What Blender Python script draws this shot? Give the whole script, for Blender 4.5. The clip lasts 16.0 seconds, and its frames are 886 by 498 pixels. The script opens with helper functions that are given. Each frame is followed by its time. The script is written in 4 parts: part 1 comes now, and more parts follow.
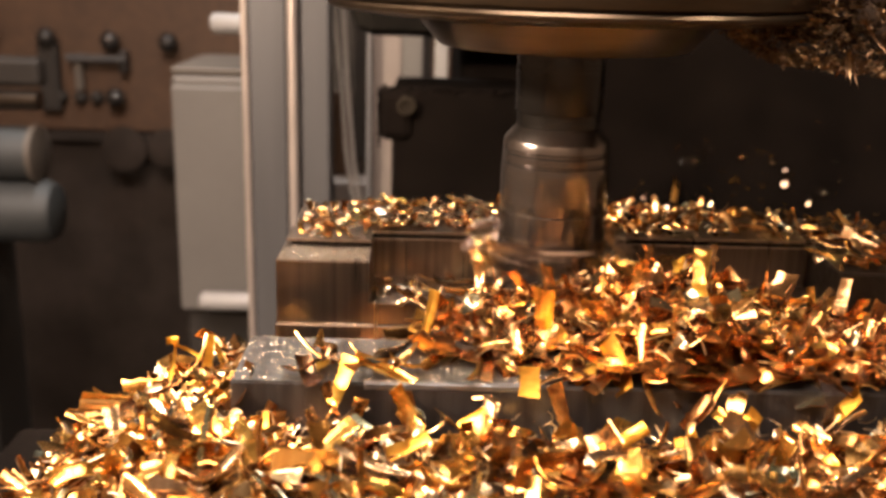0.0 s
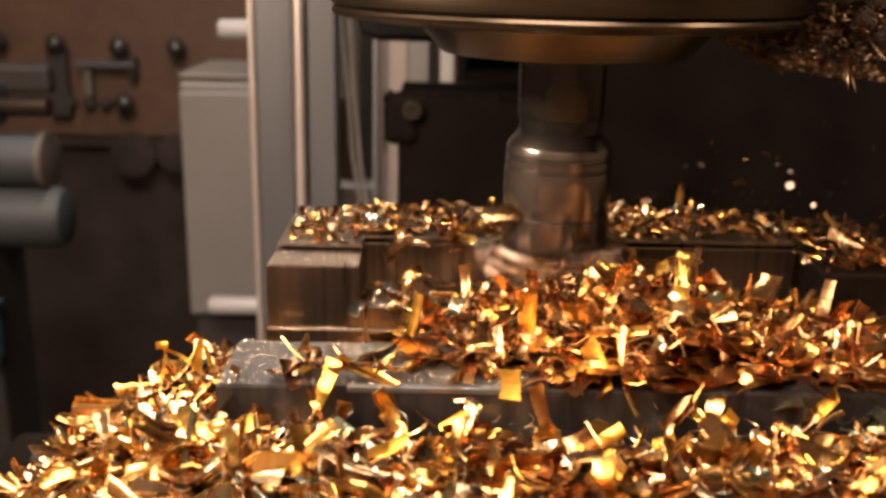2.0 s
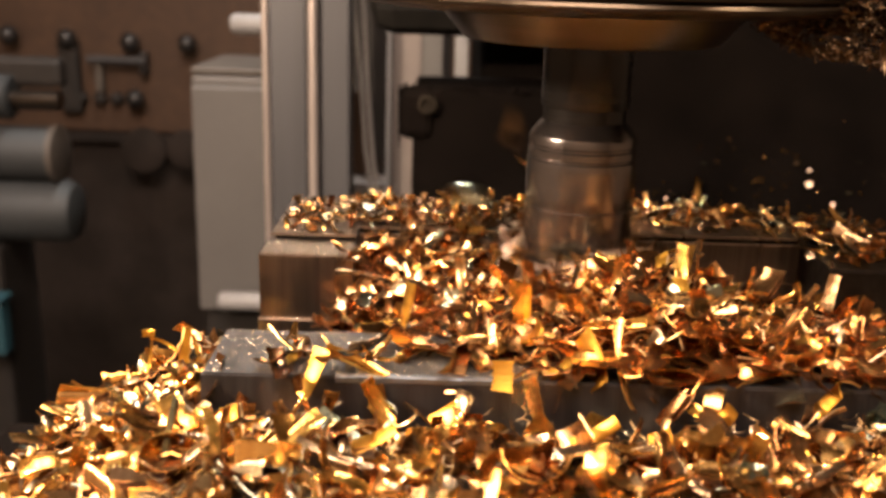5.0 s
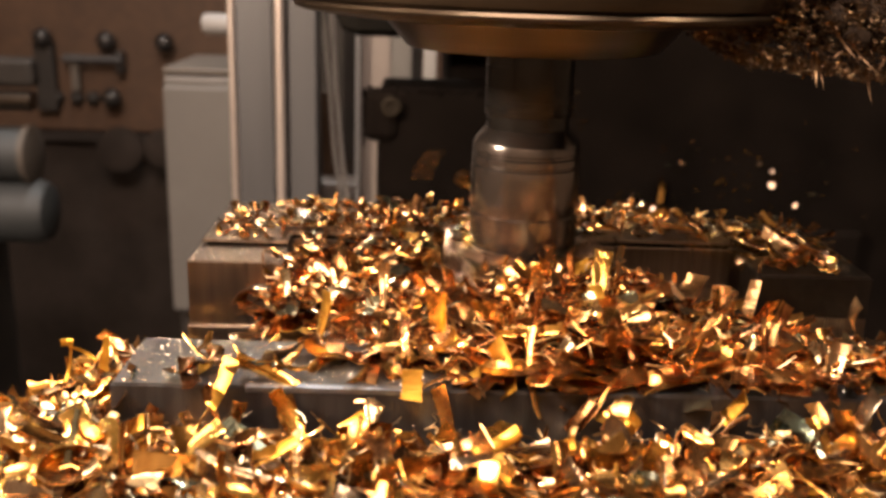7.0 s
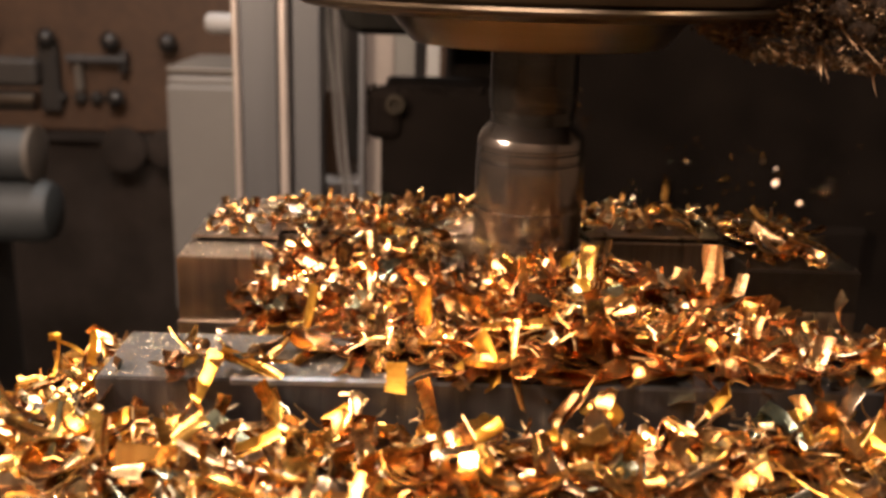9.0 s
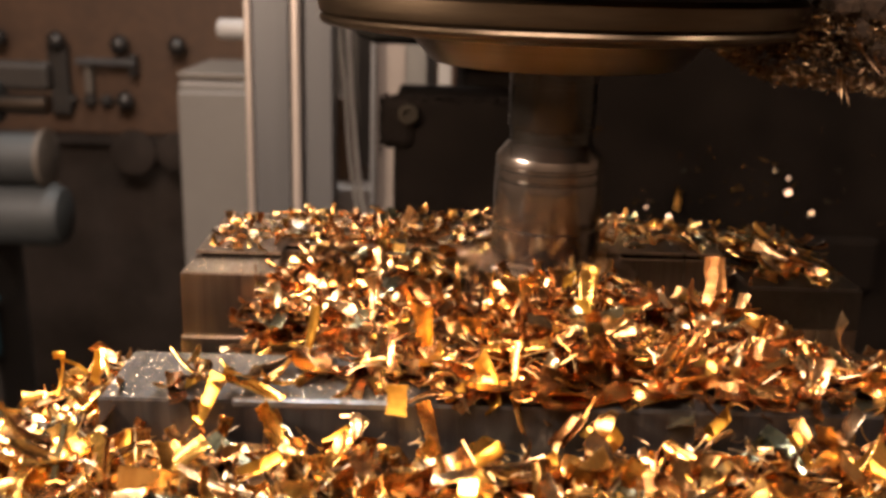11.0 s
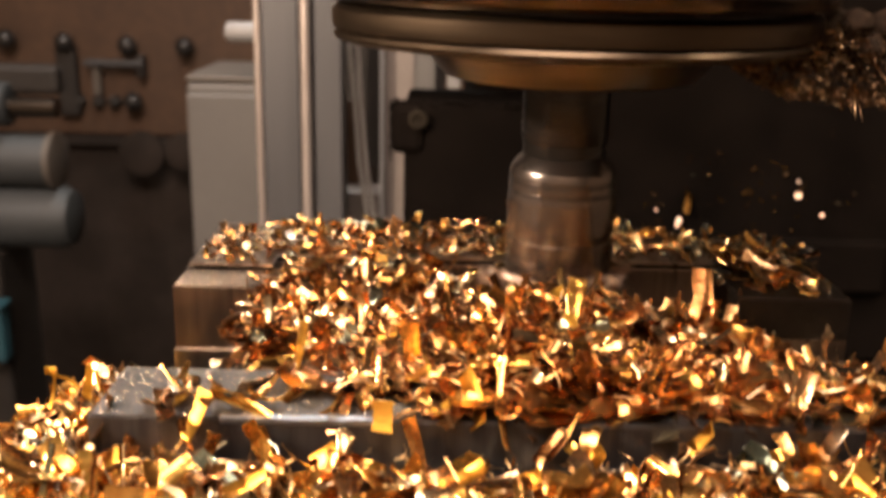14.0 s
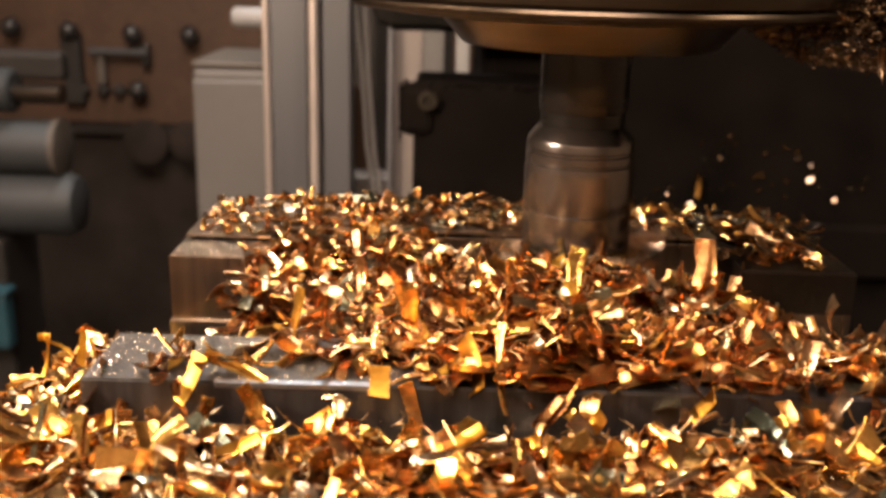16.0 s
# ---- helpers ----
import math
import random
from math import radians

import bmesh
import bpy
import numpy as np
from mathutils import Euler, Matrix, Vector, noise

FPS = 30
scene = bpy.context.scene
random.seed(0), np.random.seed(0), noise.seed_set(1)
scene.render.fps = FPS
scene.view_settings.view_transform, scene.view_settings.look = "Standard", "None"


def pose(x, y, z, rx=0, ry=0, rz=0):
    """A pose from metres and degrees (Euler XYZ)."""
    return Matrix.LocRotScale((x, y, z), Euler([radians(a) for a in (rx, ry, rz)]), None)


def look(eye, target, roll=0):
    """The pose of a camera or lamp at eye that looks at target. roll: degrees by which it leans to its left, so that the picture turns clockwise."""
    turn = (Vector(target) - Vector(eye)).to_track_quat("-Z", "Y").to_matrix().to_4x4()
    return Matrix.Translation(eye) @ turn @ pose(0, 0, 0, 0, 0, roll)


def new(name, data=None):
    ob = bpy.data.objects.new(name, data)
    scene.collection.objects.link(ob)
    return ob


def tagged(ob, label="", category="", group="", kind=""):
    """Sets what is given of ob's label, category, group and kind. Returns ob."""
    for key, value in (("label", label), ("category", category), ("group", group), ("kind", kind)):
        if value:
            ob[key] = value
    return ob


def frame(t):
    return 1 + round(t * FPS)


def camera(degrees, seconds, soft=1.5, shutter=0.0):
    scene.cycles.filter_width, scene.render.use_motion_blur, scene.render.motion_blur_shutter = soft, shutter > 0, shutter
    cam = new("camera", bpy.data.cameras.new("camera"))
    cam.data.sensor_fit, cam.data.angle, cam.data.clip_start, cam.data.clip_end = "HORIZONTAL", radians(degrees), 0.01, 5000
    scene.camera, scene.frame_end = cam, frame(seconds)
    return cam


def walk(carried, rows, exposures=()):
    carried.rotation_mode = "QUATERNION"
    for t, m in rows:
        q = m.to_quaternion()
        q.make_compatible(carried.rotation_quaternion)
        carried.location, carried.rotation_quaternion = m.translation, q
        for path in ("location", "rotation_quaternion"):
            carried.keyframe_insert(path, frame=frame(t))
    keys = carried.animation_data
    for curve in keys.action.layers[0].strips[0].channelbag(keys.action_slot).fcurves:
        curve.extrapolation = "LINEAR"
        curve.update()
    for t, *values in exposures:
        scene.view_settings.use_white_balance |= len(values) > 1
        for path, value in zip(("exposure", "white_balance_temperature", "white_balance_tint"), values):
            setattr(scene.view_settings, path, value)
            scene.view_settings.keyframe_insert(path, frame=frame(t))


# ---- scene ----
cam = camera(49.0, 16.0, soft=3.2, shutter=0.5)
cam.data.dof.use_dof = True
cam.data.dof.focus_distance = 0.265
cam.data.dof.aperture_fstop = 17.0
walk(cam, [
    (0, pose(-0.0428, -0.3168, 0.0521, 73.51, -1.65, -0.66)),
    (0.5, pose(-0.0441, -0.3176, 0.0514, 73.53, -1.59, -0.49)),
    (1, pose(-0.0427, -0.3182, 0.0494, 73.49, -1.29, -0.46)),
    (1.5, pose(-0.0419, -0.3175, 0.0513, 73.63, -1.15, -0.41)),
    (2, pose(-0.0413, -0.3202, 0.0538, 73.66, -1.17, -0.26)),
    (2.5, pose(-0.0459, -0.3183, 0.0449, 73.37, -1.10, 0.07)),
    (3, pose(-0.0479, -0.3163, 0.0458, 73.38, -1.15, 0.21)),
    (5.5, pose(-0.0429, -0.3145, 0.0509, 73.70, -1.89, 0.17)),
    (6, pose(-0.0386, -0.3143, 0.0529, 73.62, -2.24, -0.26)),
    (6.5, pose(-0.0370, -0.3142, 0.0528, 73.57, -2.12, -0.52)),
    (7, pose(-0.0321, -0.3144, 0.0524, 73.53, -1.67, -0.56)),
    (7.5, pose(-0.0303, -0.3141, 0.0529, 73.54, -1.54, -0.42)),
    (8, pose(-0.0327, -0.3161, 0.0534, 73.58, -1.52, -0.36)),
    (8.5, pose(-0.0321, -0.3159, 0.0545, 73.57, -1.49, -0.36)),
    (9, pose(-0.0327, -0.3155, 0.0510, 73.54, -1.55, -0.41)),
    (9.5, pose(-0.0319, -0.3153, 0.0535, 73.59, -1.48, -0.34)),
    (12, pose(-0.0395, -0.3150, 0.0569, 73.47, -1.53, 0.20)),
    (12.5, pose(-0.0382, -0.3155, 0.0566, 73.29, -1.31, 0.27)),
    (13, pose(-0.0414, -0.3149, 0.0563, 73.26, -1.39, 0.25)),
    (13.5, pose(-0.0385, -0.3159, 0.0593, 73.33, -1.43, 0.21)),
    (13.9, pose(-0.0390, -0.3154, 0.0603, 73.33, -1.22, 0.28)),
    (14, pose(-0.0394, -0.3153, 0.0623, 73.34, -1.19, 0.29)),
    (14.1, pose(-0.0419, -0.3153, 0.0706, 73.38, -1.20, 0.31)),
    (14.2, pose(-0.0424, -0.3154, 0.0713, 73.38, -1.22, 0.32)),
    (14.3, pose(-0.0401, -0.3155, 0.0664, 73.36, -1.25, 0.32)),
    (14.4, pose(-0.0398, -0.3156, 0.0630, 73.30, -1.28, 0.33)),
    (14.5, pose(-0.0414, -0.3157, 0.0626, 73.25, -1.30, 0.35)),
    (15, pose(-0.0417, -0.3144, 0.0609, 73.14, -1.32, 0.38)),
    (15.5, pose(-0.0435, -0.3146, 0.0587, 73.08, -1.30, 0.46)),
    (16, pose(-0.0437, -0.3137, 0.0537, 73.02, -1.47, 0.51)),
], exposures=[(0, 0.85), (1.0, 0.81), (1.5, 0.60), (3.0, 0.54), (16, 0.54)])

# ---- light: one warm work lamp up on the side, four unseen lamps added to it ----
LAMP = Vector((-0.42, -0.17, 0.20))


def area_lamp(name, eye, target, size, power, colour):
    data = bpy.data.lights.new(name, "AREA")
    data.shape, data.size, data.energy, data.color = "DISK", size, power, colour
    ob = new(name, data)
    ob.matrix_world = look(eye, target)
    return ob


area_lamp("work_lamp", LAMP, (0.0, -0.03, -0.04), 0.034, 7.2, (1.0, 0.76, 0.57))
# Added lamp that lifts the background a little.
area_lamp("unseen_lamp", (-0.9, 0.1, 1.55), (-0.35, 0.7, -0.2), 0.7, 1.5, (1.0, 0.88, 0.80))
# Added high on the right for glints on the block's top chips.
GLINT_LAMP = Vector((0.80, -0.22, 0.95))
area_lamp("unseen_lamp", GLINT_LAMP, (0.05, -0.02, -0.05), 0.14, 6.0, (1.0, 0.80, 0.60))
# Broad added fill that raises the midtones, not a known fitting.
area_lamp("unseen_lamp", (-0.3, -1.0, 1.66), (-0.3, -1.0, 0.0), 1.3, 90.0, (1.0, 0.79, 0.67))
# Added behind, slightly cool, to rim the chips and jaw.
area_lamp("unseen_lamp", (-0.42, 0.98, 1.25), (0.0, 0.0, -0.05), 0.26, 13.0, (0.96, 0.93, 0.90))
world = bpy.data.worlds.new("shop")
world.use_nodes = True
world.node_tree.nodes["Background"].inputs[0].default_value = (0.05, 0.036, 0.025, 1)
scene.world = world

# ---- materials ----
MM = 0.001
FEED = -0.002655          # table feed, metres a second
END = 16.0


def surface(name, colours, metallic=0.0, rough=0.5, scale=60.0, bump=0.15, spread=0.12, source="noise", stretch=(1, 1, 1), grime=0.0, sheen=0.5, fleck=0.35, ridged=0.0):
    """A node material: colours mixed by noise or by random piece, uneven gloss, fine relief, grime; ridged: cross ridges and heat tint along a chip."""
    m = bpy.data.materials.new(name)
    m.use_nodes = True
    nt = m.node_tree
    b = nt.nodes["Principled BSDF"]
    tc = nt.nodes.new("ShaderNodeTexCoord")
    mp = nt.nodes.new("ShaderNodeMapping")
    mp.inputs["Scale"].default_value = stretch
    nt.links.new(tc.outputs["Object"], mp.inputs["Vector"])
    big = nt.nodes.new("ShaderNodeTexNoise")
    big.inputs["Scale"].default_value, big.inputs["Detail"].default_value = scale, 5
    fine = nt.nodes.new("ShaderNodeTexNoise")
    fine.inputs["Scale"].default_value, fine.inputs["Detail"].default_value = scale * 9, 4
    for n in (big, fine):
        nt.links.new(mp.outputs[0], n.inputs["Vector"])
    ramp = nt.nodes.new("ShaderNodeValToRGB")
    while len(ramp.color_ramp.elements) < len(colours):
        ramp.color_ramp.elements.new(0.5)
    lo, hi = (0.3, 0.7) if source == "noise" else (0.0, 1.0)
    for i, (e, c) in enumerate(zip(ramp.color_ramp.elements, colours)):
        e.position = lo + (hi - lo) * i / max(1, len(colours) - 1)
        e.color = (*c, 1)
    if source == "noise":
        nt.links.new(big.outputs["Fac"], ramp.inputs[0])
    elif source == "island":
        g = nt.nodes.new("ShaderNodeNewGeometry")
        nt.links.new(g.outputs["Random Per Island"], ramp.inputs[0])
    else:
        g = nt.nodes.new("ShaderNodeObjectInfo")
        nt.links.new(g.outputs["Random"], ramp.inputs[0])
    mix = nt.nodes.new("ShaderNodeMix")
    mix.data_type, mix.blend_type = "RGBA", "MULTIPLY"
    mix.inputs["Factor"].default_value = fleck + grime
    nt.links.new(ramp.outputs[0], mix.inputs["A"])
    nt.links.new(fine.outputs["Color"] if source == "tint" else fine.outputs["Fac"], mix.inputs["B"])
    colour = mix.outputs["Result"]
    if ridged:
        at = nt.nodes.new("ShaderNodeAttribute")
        at.attribute_name = "along"
        waves = []
        for pitch in (2.4, 0.13):
            w = nt.nodes.new("ShaderNodeTexNoise")
            w.noise_dimensions = "1D"
            w.inputs["Scale"].default_value, w.inputs["Detail"].default_value = pitch, 2.5
            nt.links.new(at.outputs["Fac"], w.inputs["W"])
            waves.append(w)
        heat = nt.nodes.new("ShaderNodeValToRGB")
        heat.color_ramp.elements[0].position, heat.color_ramp.elements[0].color = 0.34, (0.50, 0.40, 0.34, 1)
        heat.color_ramp.elements[1].position, heat.color_ramp.elements[1].color = 0.58, (1, 1, 1, 1)
        nt.links.new(waves[1].outputs["Fac"], heat.inputs[0])
        tint = nt.nodes.new("ShaderNodeMix")
        tint.data_type, tint.blend_type = "RGBA", "MULTIPLY"
        tint.inputs["Factor"].default_value = 0.85
        nt.links.new(colour, tint.inputs["A"])
        nt.links.new(heat.outputs[0], tint.inputs["B"])
        colour = tint.outputs["Result"]
    nt.links.new(colour, b.inputs["Base Color"])
    rr = nt.nodes.new("ShaderNodeMapRange")
    rr.inputs["To Min"].default_value, rr.inputs["To Max"].default_value = max(0.03, rough - spread), min(1, rough + spread)
    nt.links.new(big.outputs["Fac"], rr.inputs["Value"])
    nt.links.new(rr.outputs[0], b.inputs["Roughness"])
    b.inputs["Metallic"].default_value = metallic
    b.inputs["Specular IOR Level"].default_value = sheen
    bp = nt.nodes.new("ShaderNodeBump")
    bp.inputs["Strength"].default_value, bp.inputs["Distance"].default_value = bump, 0.0004
    nt.links.new(fine.outputs["Fac"], bp.inputs["Height"])
    if ridged:
        ridge = nt.nodes.new("ShaderNodeBump")
        ridge.inputs["Strength"].default_value, ridge.inputs["Distance"].default_value = ridged, 0.00012
        nt.links.new(waves[0].outputs["Fac"], ridge.inputs["Height"])
        nt.links.new(bp.outputs[0], ridge.inputs["Normal"])
        bp = ridge
    nt.links.new(bp.outputs[0], b.inputs["Normal"])
    return m


CHIP_COLOURS = [(0.30, 0.145, 0.0533), (0.46, 0.233, 0.0738), (0.84, 0.485, 0.107), (0.56, 0.32, 0.115), (0.92, 0.563, 0.123), (0.62, 0.388, 0.156), (0.86, 0.504, 0.107),
                (0.26, 0.136, 0.0574), (0.50, 0.272, 0.0984), (0.46, 0.42, 0.29), (0.26, 0.34, 0.26), (0.72, 0.417, 0.139), (0.40, 0.37, 0.29), (0.88, 0.524, 0.107)]
CHIP_COLOURS = [(r, 0.93 * g, 0.95 * b) for r, g, b in CHIP_COLOURS]
M_CHIP = surface("tempered_chip", CHIP_COLOURS, 0.97, 0.16, 250, 0.05, 0.08, "island", ridged=0.7)
M_CHIP_ONE = surface("tempered_chip_single", CHIP_COLOURS, 0.97, 0.16, 250, 0.05, 0.08, "object", ridged=0.7)
PILE_COLOURS = [(0.34, 0.145, 0.0492), (0.50, 0.233, 0.0738), (0.84, 0.436, 0.0902), (0.60, 0.291, 0.0984), (0.90, 0.524, 0.115), (0.56, 0.291, 0.115), (0.82, 0.417, 0.0984),
                (0.28, 0.126, 0.0492), (0.56, 0.262, 0.0902), (0.60, 0.407, 0.205), (0.36, 0.388, 0.262), (0.70, 0.359, 0.115), (0.44, 0.291, 0.164), (0.84, 0.436, 0.0984)]
PILE_COLOURS = [(r, g, 1.08 * b) for r, g, b in PILE_COLOURS]
M_PILE = surface("hot_brown_chip", PILE_COLOURS, 0.97, 0.16, 250, 0.05, 0.08, "island", ridged=0.7)
M_PILE_ONE = surface("hot_brown_chip_single", PILE_COLOURS, 0.97, 0.16, 250, 0.05, 0.08, "object", ridged=0.7)
M_SLIVER = surface("bright_sliver", [(0.88, 0.60, 0.30), (0.80, 0.46, 0.16), (0.82, 0.68, 0.48)], 1.0, 0.30, 200, 0.1, 0.08, "island")
M_FRESH = surface("fresh_cut_chip", [(0.85, 0.66, 0.54), (0.75, 0.55, 0.42)], 0.9, 0.40, 250, 0.08, 0.07, "object", ridged=0.4)
M_CLEAN = surface("clean_gold_chip", [(0.88, 0.60, 0.30), (0.80, 0.46, 0.16), (0.82, 0.66, 0.44)], 1.0, 0.24, 250, 0.06, 0.08, "object", ridged=0.5)
M_BRIGHT = surface("straw_gold_chip", [(0.66, 0.35, 0.045), (0.72, 0.43, 0.075), (0.58, 0.28, 0.04)], 1.0, 0.38, 250, 0.08, 0.08, "object", ridged=0.6)
M_NEST = surface("fine_swarf_felt", [(0.096, 0.054, 0.027), (0.18, 0.114, 0.06), (0.072, 0.042, 0.024), (0.252, 0.168, 0.09)], 1.0, 0.33, 300, 0.2, 0.1, "island")
M_NESTCORE = surface("nest_gap_shade", [(0.012, 0.007, 0.004), (0.030, 0.017, 0.009)], 0.0, 0.8, 400, 1.0, 0.15, sheen=0.1)
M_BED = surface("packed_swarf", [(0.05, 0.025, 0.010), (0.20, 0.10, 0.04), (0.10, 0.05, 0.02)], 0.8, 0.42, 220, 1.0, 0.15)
M_FLAKE = surface("bright_flake", [(0.80, 0.74, 0.66), (0.70, 0.56, 0.38), (0.9, 0.86, 0.8)], 1.0, 0.24, 200, 0.1, 0.08, "island")
M_STEEL = surface("ground_steel", [(0.30, 0.31, 0.33), (0.42, 0.43, 0.45)], 1.0, 0.30, 40, 0.25, 0.08, stretch=(6, 1, 0.3))
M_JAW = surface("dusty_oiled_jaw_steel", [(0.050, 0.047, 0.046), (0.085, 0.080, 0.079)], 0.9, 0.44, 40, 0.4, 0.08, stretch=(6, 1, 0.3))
M_EDGELIGHT = surface("jaw_edge_highlight", [(0.34, 0.38, 0.44), (0.20, 0.22, 0.25)], 1.0, 0.38, 300, 0.3, 0.1, stretch=(0.3, 2, 1))
M_WORK = surface("machined_steel", [(0.18, 0.145, 0.115), (0.27, 0.21, 0.165), (0.13, 0.105, 0.088)], 1.0, 0.30, 30, 0.3, 0.08, stretch=(8, 1, 0.15))
M_ENDSHADE = surface("shaded_end_steel", [(0.022, 0.017, 0.013), (0.040, 0.031, 0.025)], 0.95, 0.42, 45, 0.6, 0.1)
M_TOOL = surface("tool_steel", [(0.105, 0.092, 0.086), (0.175, 0.150, 0.137)], 0.95, 0.21, 40, 0.05, 0.06, stretch=(0.5, 0.5, 1.6), fleck=0.15)
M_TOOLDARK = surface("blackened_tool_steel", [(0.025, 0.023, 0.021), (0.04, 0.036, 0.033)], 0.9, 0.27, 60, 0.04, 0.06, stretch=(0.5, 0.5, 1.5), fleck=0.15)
M_NOSE = surface("polished_spindle_steel", [(0.095, 0.080, 0.066), (0.135, 0.112, 0.092)], 1.0, 0.30, 50, 0.03, 0.05, stretch=(0.4, 0.4, 6))
M_HEAD = surface("worn_head_steel", [(0.060, 0.044, 0.030), (0.100, 0.074, 0.050)], 1.0, 0.33, 35, 0.03, 0.06, stretch=(0.4, 0.4, 6))
M_RIM = surface("oily_polished_rim", [(0.05, 0.042, 0.034), (0.085, 0.070, 0.055)], 1.0, 0.22, 35, 0.03, 0.06, stretch=(0.5, 0.5, 3))
M_HOUSE = surface("grey_green_paint", [(0.16, 0.16, 0.12), (0.22, 0.21, 0.16)], 0.0, 0.45, 30, 0.2)
M_INSERT = surface("coated_carbide", [(0.10, 0.08, 0.06), (0.16, 0.12, 0.08)], 0.7, 0.3, 80, 0.1)
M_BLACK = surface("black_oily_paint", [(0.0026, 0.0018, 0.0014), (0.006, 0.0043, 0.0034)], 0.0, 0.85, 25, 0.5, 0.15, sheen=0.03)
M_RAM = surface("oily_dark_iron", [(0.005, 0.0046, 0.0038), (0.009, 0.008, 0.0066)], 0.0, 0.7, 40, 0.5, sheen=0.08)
M_CAST = surface("dark_cast_iron", [(0.016, 0.0135, 0.0115), (0.030, 0.025, 0.021)], 0.2, 0.65, 40, 0.6)
M_SHADE = surface("shade_dark_wood", [(0.020, 0.0155, 0.0125), (0.040, 0.031, 0.026)], 0.0, 0.8, 9, 0.4, sheen=0.1)
M_BOARD = surface("brown_painted_board", [(0.068, 0.034, 0.017), (0.096, 0.049, 0.024)], 0.0, 0.6, 6, 0.2, 0.1, grime=0.2)
M_CAB = surface("light_grey_enamel", [(0.09698, 0.09214, 0.08728), (0.1139, 0.109, 0.1018)], 0.0, 0.5, 8, 0.1, grime=0.05, fleck=0.08)
M_CABTOP = surface("dull_grey_enamel", [(0.0825, 0.07012, 0.05775), (0.1072, 0.09075, 0.07425)], 0.0, 0.6, 8, 0.1)
M_ALU = surface("anodised_aluminium", [(0.0459, 0.0459, 0.04774), (0.0612, 0.0612, 0.06365)], 0.2, 0.5, 20, 0.1, stretch=(4, 4, 0.2), fleck=0.08)
M_CHROME = surface("bright_rod_steel", [(0.527, 0.459, 0.4165), (0.595, 0.527, 0.4845)], 0.75, 0.36, 20, 0.05, 0.05, stretch=(1, 1, 0.2))
M_WHITE = surface("white_plastic", [(0.255, 0.2513, 0.2475), (0.3, 0.2963, 0.2925)], 0.0, 0.35, 15, 0.05, fleck=0.08)
M_PINK = surface("pale_painted_sheet", [(0.1575, 0.1354, 0.1197), (0.189, 0.1606, 0.1418)], 0.0, 0.55, 10, 0.1, grime=0.1, fleck=0.08)
M_KNOB = surface("black_bakelite", [(0.015, 0.014, 0.014), (0.03, 0.028, 0.027)], 0.0, 0.28, 30, 0.05)
M_GREYBLUE = surface("blue_grey_enamel", [(0.024, 0.028, 0.029), (0.036, 0.040, 0.042)], 0.0, 0.62, 12, 0.2, grime=0.1, fleck=0.08)
M_TEAL = surface("teal_plastic", [(0.014, 0.055, 0.075), (0.022, 0.08, 0.10)], 0.0, 0.5, 12, 0.1)
M_CABLE = surface("grey_cable_sheath", [(0.28, 0.259, 0.238), (0.336, 0.315, 0.287)], 0.0, 0.45, 40, 0.05)
M_BRASS = surface("dull_brass", [(0.0132, 0.0102, 0.0072), (0.024, 0.0186, 0.0126)], 0.0, 0.7, 80, 0.2, sheen=0.06)
M_WALL = surface("dark_shop_wall", [(0.035, 0.026, 0.02), (0.06, 0.045, 0.035)], 0.0, 0.8, 3, 0.2)
M_BOUNCE = surface("pale_bounce_surface", [(0.34, 0.26, 0.18), (0.42, 0.33, 0.24)], 0.0, 0.8, 3, 0.2)
M_FLOOR = surface("oily_concrete", [(0.05, 0.045, 0.04), (0.10, 0.09, 0.08)], 0.0, 0.6, 5, 0.4)


# ---- building helpers ----
def mesh_of(name, bm, material, smooth=False):
    me = bpy.data.meshes.new(name)
    bmesh.ops.recalc_face_normals(bm, faces=bm.faces)
    bm.to_mesh(me)
    bm.free()
    me.materials.append(material)
    if smooth:
        me.polygons.foreach_set("use_smooth", [True] * len(me.polygons))
        me.set_sharp_from_angle(angle=radians(32))
    return me


def thing(name, at=(0, 0, 0), label="", category="", group="", kind=""):
    ob = new(name)
    ob.empty_display_size = 0.01
    ob.location = at
    return tagged(ob, label, category, group, kind)


def part(name, bm, material, parent, label="", smooth=False):
    ob = new(name, mesh_of(name, bm, material, smooth))
    ob.parent = parent
    return tagged(ob, label)


def solid(name, bm, material, label, category, kind="", group="", smooth=False):
    return tagged(new(name, mesh_of(name, bm, material, smooth)), label, category, group, kind)


def box(x0, x1, y0, y1, z0, z1, bevel=0.0, bm=None):
    """A box in millimetres with bevelled edges."""
    bm = bm or bmesh.new()
    m = Matrix.Translation(((x0 + x1) / 2 * MM, (y0 + y1) / 2 * MM, (z0 + z1) / 2 * MM)) @ Matrix.Diagonal(((x1 - x0) * MM, (y1 - y0) * MM, (z1 - z0) * MM, 1))
    made = bmesh.ops.create_cube(bm, size=1, matrix=m)
    if bevel:
        edges = list({e for v in made["verts"] for e in v.link_edges})
        bmesh.ops.bevel(bm, geom=edges, offset=bevel * MM, segments=2, affect="EDGES", profile=0.5)
    return bm


